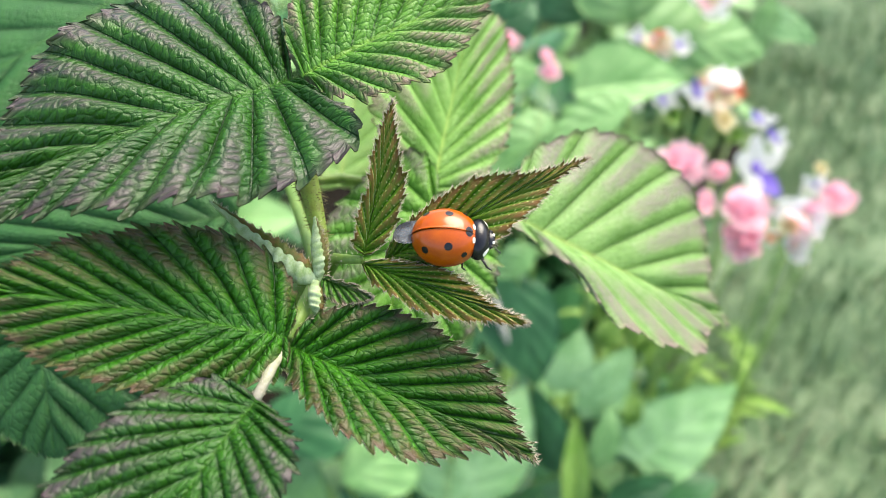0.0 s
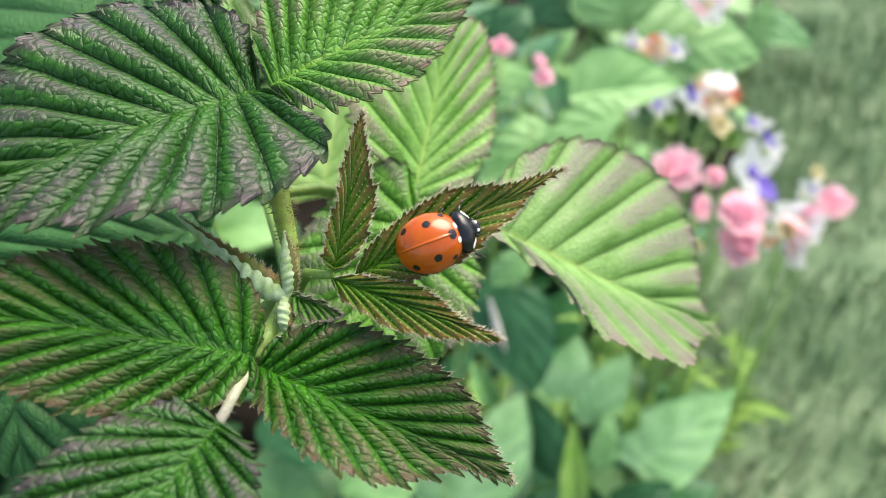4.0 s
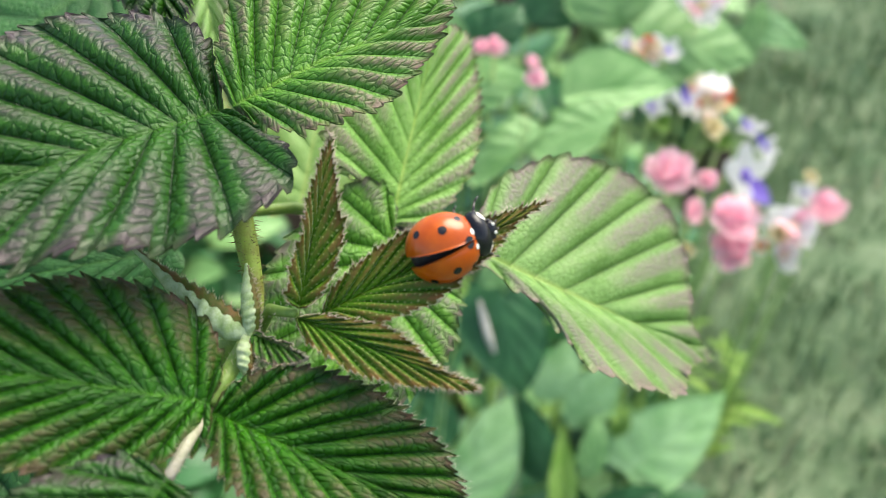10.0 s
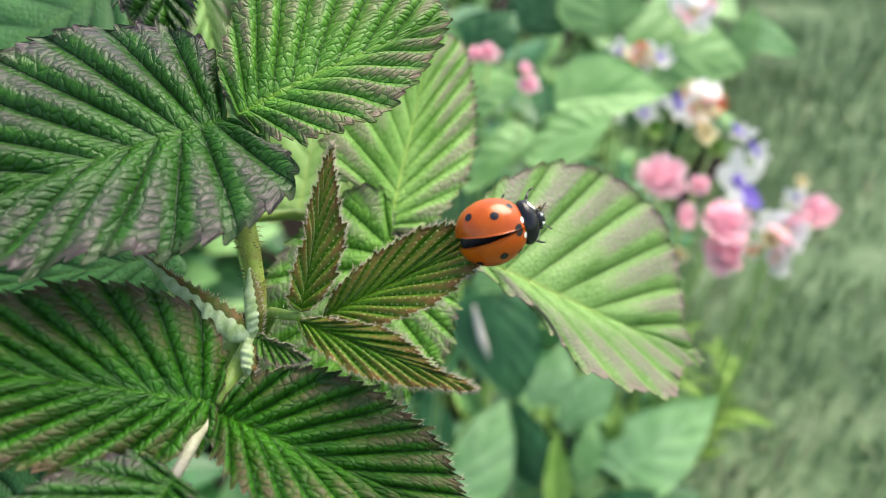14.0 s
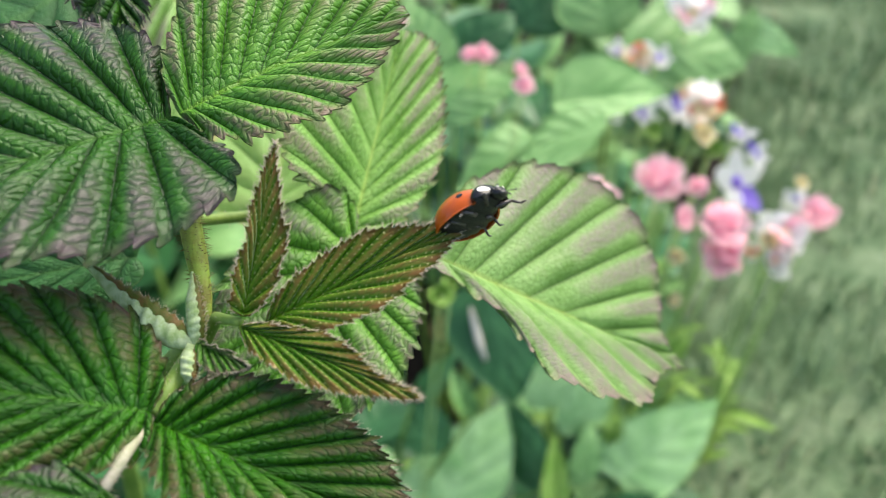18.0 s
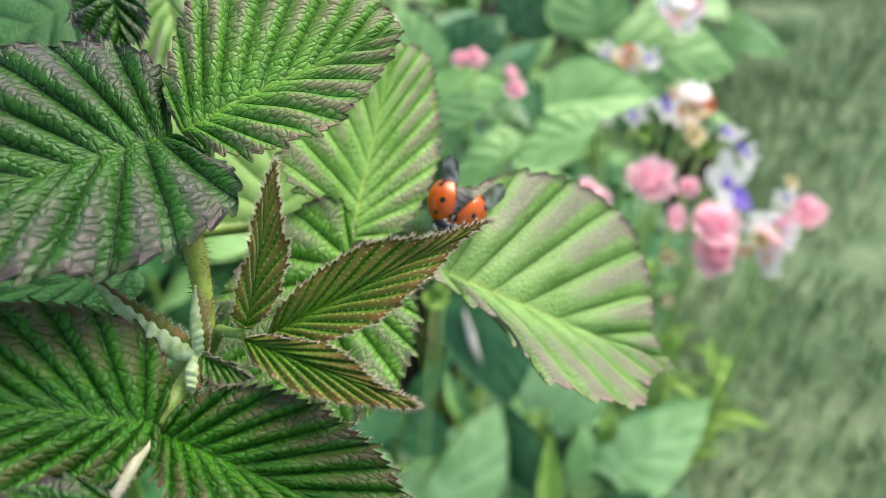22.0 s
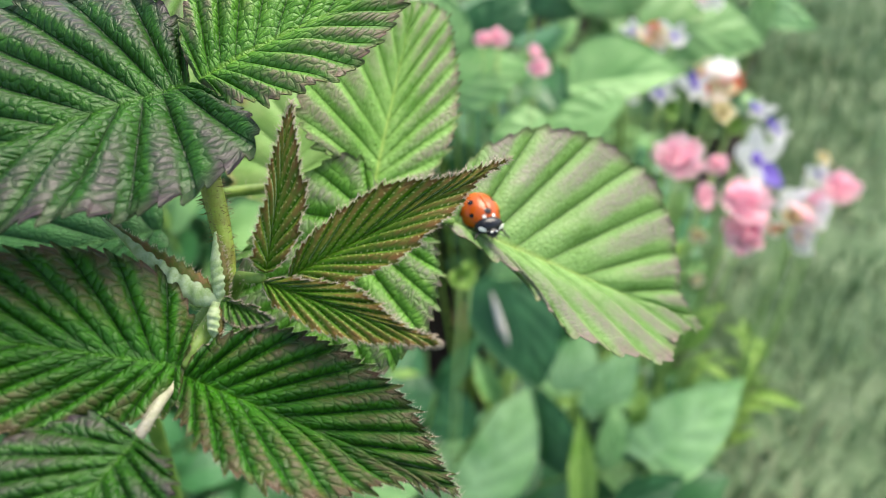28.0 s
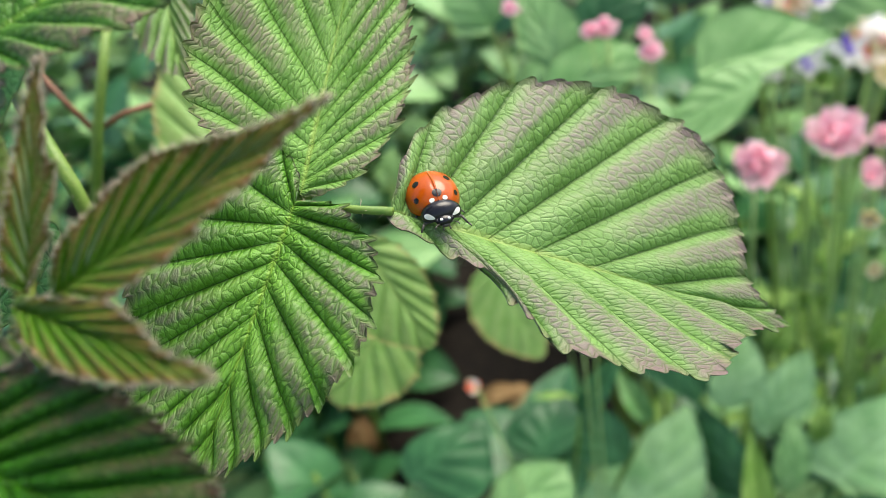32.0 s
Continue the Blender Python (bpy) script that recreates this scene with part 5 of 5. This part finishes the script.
def build_ladybird():
    bug = thing("ladybird", mm(0, 60, 680), "seven-spot ladybird with glossy orange-red wing cases and black spots", "ladybird")
    put("abdomen", ball("abdomen", (-1.15, 0, 0.62), (2.85, 2.45, 0.85), BELLY, 28, 3, 0.05), bug, "ridged black underside", at=(0, 0, 0))
    put("thorax", ball("thorax", (1.1, 0, 0.75), (1.5, 1.7, 0.85), BELLY), bug, "black underside of the thorax", at=(0, 0, 0))
    pro = put("pronotum", dome("pronotum", 1.80, 0.52, 1.14, 1.98, 1.36, -1.75, 1.75, 1, (BLACK, BELLY), (0, 0, 0), 22, 28, 0.9), bug, "glossy black shield", at=(0, 0, 0))
    for sd in (1, -1):
        put("pronotum_mark", patch("pronotum_mark", 1.80, 0.52, 1.14, 1.98, 1.36, 0.84, 1.16, 0.37, sd, IVORY, (0, 0, 0), 1.1, 1.012), pro, "ivory-white corner mark", at=(0, 0, 0))
    head = put("head", ball("head", (2.86, 0, 0.50), (0.62, 0.86, 0.52), BLACK), bug, "small black head", at=(0, 0, 0))
    put("muzzle", ball("muzzle", (3.30, 0, 0.25), (0.26, 0.42, 0.24), LEGS, 8), head, at=(0, 0, 0))
    for sd in (1, -1):
        put("eye", ball("eye", (2.95, sd * 0.74, 0.62), (0.24, 0.18, 0.24), BLACK, 8), head, "shiny black eye", at=(0, 0, 0))
        put("head_mark", ball("head_mark", (3.20, sd * 0.36, 0.84), (0.14, 0.16, 0.12), IVORY, 8), head, "white spot on the head", at=(0, 0, 0))
        put("antenna", limb("antenna", [(3.25, sd * 0.5, 0.45), (3.5, sd * 0.85, 0.55), (3.75, sd * 1.1, 0.5), (3.9, sd * 1.18, 0.42)], [0.05, 0.04, 0.05, 0.08], LEGS), head, "short clubbed antenna", at=(0, 0, 0))
        put("palp", limb("palp", [(3.4, sd * 0.22, 0.2), (3.6, sd * 0.34, 0.06), (3.68, sd * 0.32, -0.08)], [0.06, 0.06, 0.09], LEGS), head, at=(0, 0, 0))
    moving = {"bug": bug}
    cx, cz, a, b, c = CASE
    for sd in (1, -1):
        h = HINGE[sd]
        el = put("wing_case", dome("wing_case", cx, cz, a, b, c, 0.0, 1.78, sd, (ELYTRA, SHELL_IN), h), bug, "glossy orange-red wing case with black spots", at=Vector(h) * MM)
        for th, ph, r in ((1.02, 1.02, 0.30), (1.52, 0.62, 0.37), (2.22, 0.90, 0.36)):
            put("spot", patch("spot", cx, cz, a, b, c, th, ph, r, sd, BLACK, h), el, "round black spot", at=(0, 0, 0))
        put("spot", patch("spot", cx, cz, a, b, c, 0.86, 0.0, 0.46, sd, BLACK, h), el, "half of the black spot at the seam", at=(0, 0, 0))
        put("base_mark", patch("base_mark", cx, cz, a, b, c, 0.66, 0.40, 0.27, sd, IVORY, h, 0.9, 1.016), el, "white mark beside the shield", at=(0, 0, 0))
        moving["case", sd] = el
        w = WING_AT[sd]
        hw = put("hind_wing", wing_blade("hind_wing", 3.6, 2.3, 0.3, MEMBRANE), bug, "smoky folded hind wing", at=Vector(w) * MM)
        tipw = put("wing_tip", wing_blade("wing_tip", 4.3, 2.2, 0.8, MEMBRANE), hw, "smoky outer half of the hind wing", at=Vector((-3.5, 0, -0.1)) * MM)
        moving["wing", sd], moving["tip", sd] = hw, tipw
        for k, (x, y, z) in enumerate(HIPS):
            fx = (0.75, 0.05, -0.75)[k]
            knee = Vector((fx * 0.8, sd * 1.30, 0.10))
            foot = Vector((fx * 1.4, sd * 1.75, -0.50))
            toe = foot + Vector((0.30 + fx * 0.25, sd * 0.22, -0.10))
            leg = put("leg", limb("leg", [(0, 0, 0), knee * 0.5 + Vector((0, 0, 0.06)), knee], [0.17, 0.22, 0.15], LEGS), bug, "short black leg", at=Vector((x, sd * y, z)) * MM)
            put("shin", limb("shin", [knee, knee.lerp(foot, 0.5), foot], [0.13, 0.12, 0.09], LEGS), leg, at=(0, 0, 0))
            put("foot", limb("foot", [foot, foot.lerp(toe, 0.5) + Vector((0, 0, 0.03)), toe], [0.08, 0.09, 0.05], LEGS), leg, at=(0, 0, 0))
            moving["leg", sd, k] = leg
    return moving


BUG = build_ladybird()



def motions():
    path = [
        (0.0, 1.41, 59.87, 674.27, 31.3, 4.1, 0.4),
        (0.5, 1.61, 60.00, 674.39, 32.6, 4.3, 0.5),
        (1.0, 1.94, 60.00, 674.40, 34.3, 0.4, 3.6),
        (1.5, 2.14, 60.06, 674.47, 35.5, -1.2, 4.7),
        (2.0, 2.46, 60.08, 674.40, 35.3, -1.0, 4.4),
        (2.5, 2.12, 60.15, 674.48, 38.4, -0.1, 3.7),
        (3.0, 2.12, 60.29, 674.68, 41.3, -2.4, 5.6),
        (3.5, 2.30, 60.45, 674.84, 45.1, -7.1, 9.3),
        (4.0, 2.54, 60.85, 675.31, 47.5, -13.6, 14.5),
        (4.5, 2.70, 61.09, 675.63, 53.7, -18.3, 18.4),
        (6.5, 3.46, 61.31, 675.84, 53.0, -12.0, 13.2),
        (7.0, 3.58, 61.21, 675.72, 47.0, -6.2, 8.0),
        (7.5, 3.83, 61.06, 675.53, 46.6, -0.6, 3.6),
        (8.0, 3.99, 61.11, 675.58, 46.6, -0.4, 3.6),
        (8.5, 4.20, 61.19, 675.68, 46.4, -1.1, 3.7),
        (9.0, 4.50, 61.10, 675.55, 49.3, -1.9, 4.0),
        (9.5, 5.60, 62.11, 676.76, 57.9, -14.2, 14.4),
        (10.0, 6.01, 62.86, 677.69, 62.3, -15.8, 15.9),
        (10.5, 6.59, 62.72, 677.49, 64.9, -15.5, 15.7),
        (11.0, 7.20, 62.88, 677.65, 65.4, -11.9, 12.4),
        (11.5, 7.79, 63.02, 677.81, 67.2, -9.6, 10.5),
        (12.0, 8.34, 63.29, 678.11, 67.3, -9.6, 10.6),
        (12.5, 8.54, 63.30, 678.10, 66.1, -10.1, 10.9),
        (13.0, 8.91, 63.46, 678.28, 65.7, -11.2, 11.6),
        (13.5, 9.87, 63.80, 678.65, 65.5, -12.3, 11.9),
        (14.0, 10.55, 64.05, 678.92, 65.9, -11.5, 11.4),
        (14.5, 11.61, 64.29, 679.12, 62.2, -12.9, 12.7),
        (16.5, 12.78, 66.66, 677.61, 42.6, -11.3, 38.0),
        (16.6, 13.05, 66.62, 677.53, 41.1, -20.6, 38.5),
        (16.8, 13.12, 66.47, 677.88, 67.1, -53.1, 52.3),
        (16.9, 13.38, 66.30, 677.96, 97.6, -50.1, 10.1),
        (17.0, 13.36, 67.50, 676.63, -178.8, -30.8, -25.8),
        (17.3, 13.30, 67.84, 676.89, 171.4, -23.1, -23.8),
        (17.6, 13.45, 67.08, 676.97, -116.6, -32.9, 9.8),
        (18.0, 12.76, 65.24, 679.22, -51.9, -50.9, -12.0),
        (18.3, 12.69, 65.85, 679.15, -36.1, -18.4, -23.7),
        (18.6, 12.95, 66.61, 678.81, -4.3, -0.5, -31.5),
        (18.8, 12.80, 66.63, 678.68, -0.2, 4.5, -38.1),
        (19.0, 13.04, 65.73, 679.21, -20.4, -37.1, -44.8),
        (19.2, 12.71, 66.49, 678.35, -0.3, 11.7, -45.0),
        (19.5, 13.43, 66.39, 678.14, 3.3, 4.6, -21.4),
        (19.8, 12.93, 65.32, 679.21, -38.3, -45.2, -39.3),
        (20.2, 13.08, 65.59, 679.50, -36.6, -44.1, -41.2),
        (20.6, 13.38, 65.60, 679.57, -43.2, -42.5, -37.6),
        (20.9, 13.34, 65.54, 679.57, -47.6, -42.0, -35.9),
        (21.2, 13.27, 65.66, 679.81, -58.2, -33.7, -31.5),
        (21.3, 13.35, 65.80, 679.84, -53.6, -32.1, -25.4),
        (21.4, 14.47, 66.74, 681.78, -100.3, -16.4, 11.4),
        (21.5, 19.04, 78.70, 673.64, -3.1, 2.2, -56.3),
        (21.6, 17.64, 90.64, 666.20, -12.1, 25.2, -108.8),
        (21.7, 11.82, 91.62, 663.75, -32.2, 25.7, -122.0),
        (21.8, 11.89, 92.11, 662.61, -36.8, 27.4, -126.0),
        (21.9, 11.23, 92.83, 661.79, -34.3, 30.5, -122.7),
        (22.0, 11.82, 93.52, 661.02, -31.3, 31.2, -119.7),
        (22.2, 12.00, 92.97, 660.27, -20.1, 36.3, -109.5),
        (22.4, 12.05, 92.74, 659.96, -12.9, 37.5, -102.4),
        (22.7, 11.98, 92.13, 659.17, -7.5, 37.9, -98.9),
        (23.0, 12.44, 92.05, 659.11, -5.4, 38.3, -95.1),
        (23.4, 13.53, 91.09, 657.84, 10.3, 37.7, -83.1),
        (23.8, 13.67, 91.11, 657.96, 16.8, 30.3, -74.8),
        (24.2, 13.58, 89.29, 655.95, 10.8, 15.4, -72.7),
        (24.6, 12.86, 89.61, 656.53, 9.4, 8.5, -67.0),
        (25.0, 12.94, 89.18, 656.05, 7.7, 6.5, -67.1),
        (25.5, 13.04, 89.26, 656.15, 7.8, 6.6, -67.2),
        (27.5, 12.94, 89.09, 656.17, -8.8, 4.8, -66.7),
        (32.0, 12.94, 89.09, 656.17, -8.8, 4.8, -66.7),
    ]
    walk(BUG["bug"], [(t, pose(0.001 * x, 0.001 * y, 0.001 * z, a, b, c)) for t, x, y, z, a, b, c in path])
    # wing cases: shut, ajar, raised for the flight, shut again
    cases = [(0.0, 1.0), (2.4, 0.5), (3.2, 0.0), (9.0, 0.0), (10.0, 5.0), (14.6, 5.0), (16.4, 0.0), (21.0, 2.0), (21.1, 24.0), (21.2, 76.0), (21.3, 84.0), (21.6, 80.0),
             (21.7, 60.0), (21.8, 38.0), (22.0, 20.0), (22.2, 4.0), (22.6, 1.0), (23.6, 0.0), (32.0, 0.0)]
    for sd in (1, -1):
        h = HINGE[sd]
        walk(BUG["case", sd], [(t, pose(MM * h[0], MM * h[1], MM * h[2], sd * 0.55 * a * (a > 10), 0.25 * a * (a > 10), -sd * a)) for t, a in cases])
    # hind wings: spread (degrees outwards) and slide of the outer half (mm, forwards under the cases)
    wings = [(0.0, -8, -0.9), (0.8, -8, -1.1), (1.6, -8, -1.7), (2.1, -8, -2.4), (2.6, -8, -3.2), (3.2, -8, -3.8), (21.0, -8, -3.8),
             (21.1, 20, -2.2), (21.2, 70, 0), (21.3, 70, 0), (21.4, 100, 0), (21.5, 65, 0), (21.6, 95, 0), (21.7, 70, 0), (21.8, 42, 0), (22.0, 24, 0), (22.2, 9, 0),
             (22.4, -2, 0), (23.0, -6, -0.8), (23.4, -8, -1.8), (24.0, -8, -2.8), (24.6, -8, -3.2), (25.4, -8, -3.8), (32.0, -8, -3.8)]
    for sd in (1, -1):
        w = WING_AT[sd]
        walk(BUG["wing", sd], [(t, pose(MM * w[0], MM * w[1], MM * w[2], 0, (-9 if a < 20 else 12), -sd * a)) for t, a, _ in wings])
        walk(BUG["tip", sd], [(t, pose(MM * (-3.5 - s * 0.8), 0, -0.0001, 0, 0, 0)) for t, _, s in wings])
    # legs step while it walks
    steps = [(0.0, 0.5), (0.6, 2.2), (2.6, 4.4), (7.0, 9.0), (9.1, 12.0), (16.0, 19.6), (22.0, 25.4)]
    for k in range(3):
        for sd in (1, -1):
            x, y, z = HIPS[k]
            rows, phase = [(0.0, 0)], (k + (sd > 0)) % 2
            t, n = 0.3, 0
            while t < 31.8:
                on = any(a <= t <= b for a, b in steps)
                rows.append((t, (14 if (n + phase) % 2 else -14) if on else 0))
                t, n = t + 0.3, n + 1
            rows.append((32.0, 0))
            walk(BUG["leg", sd, k], [(t, pose(MM * x, MM * sd * y, MM * z, sd * abs(a) * 0.4, 0, a)) for t, a in rows])



motions()
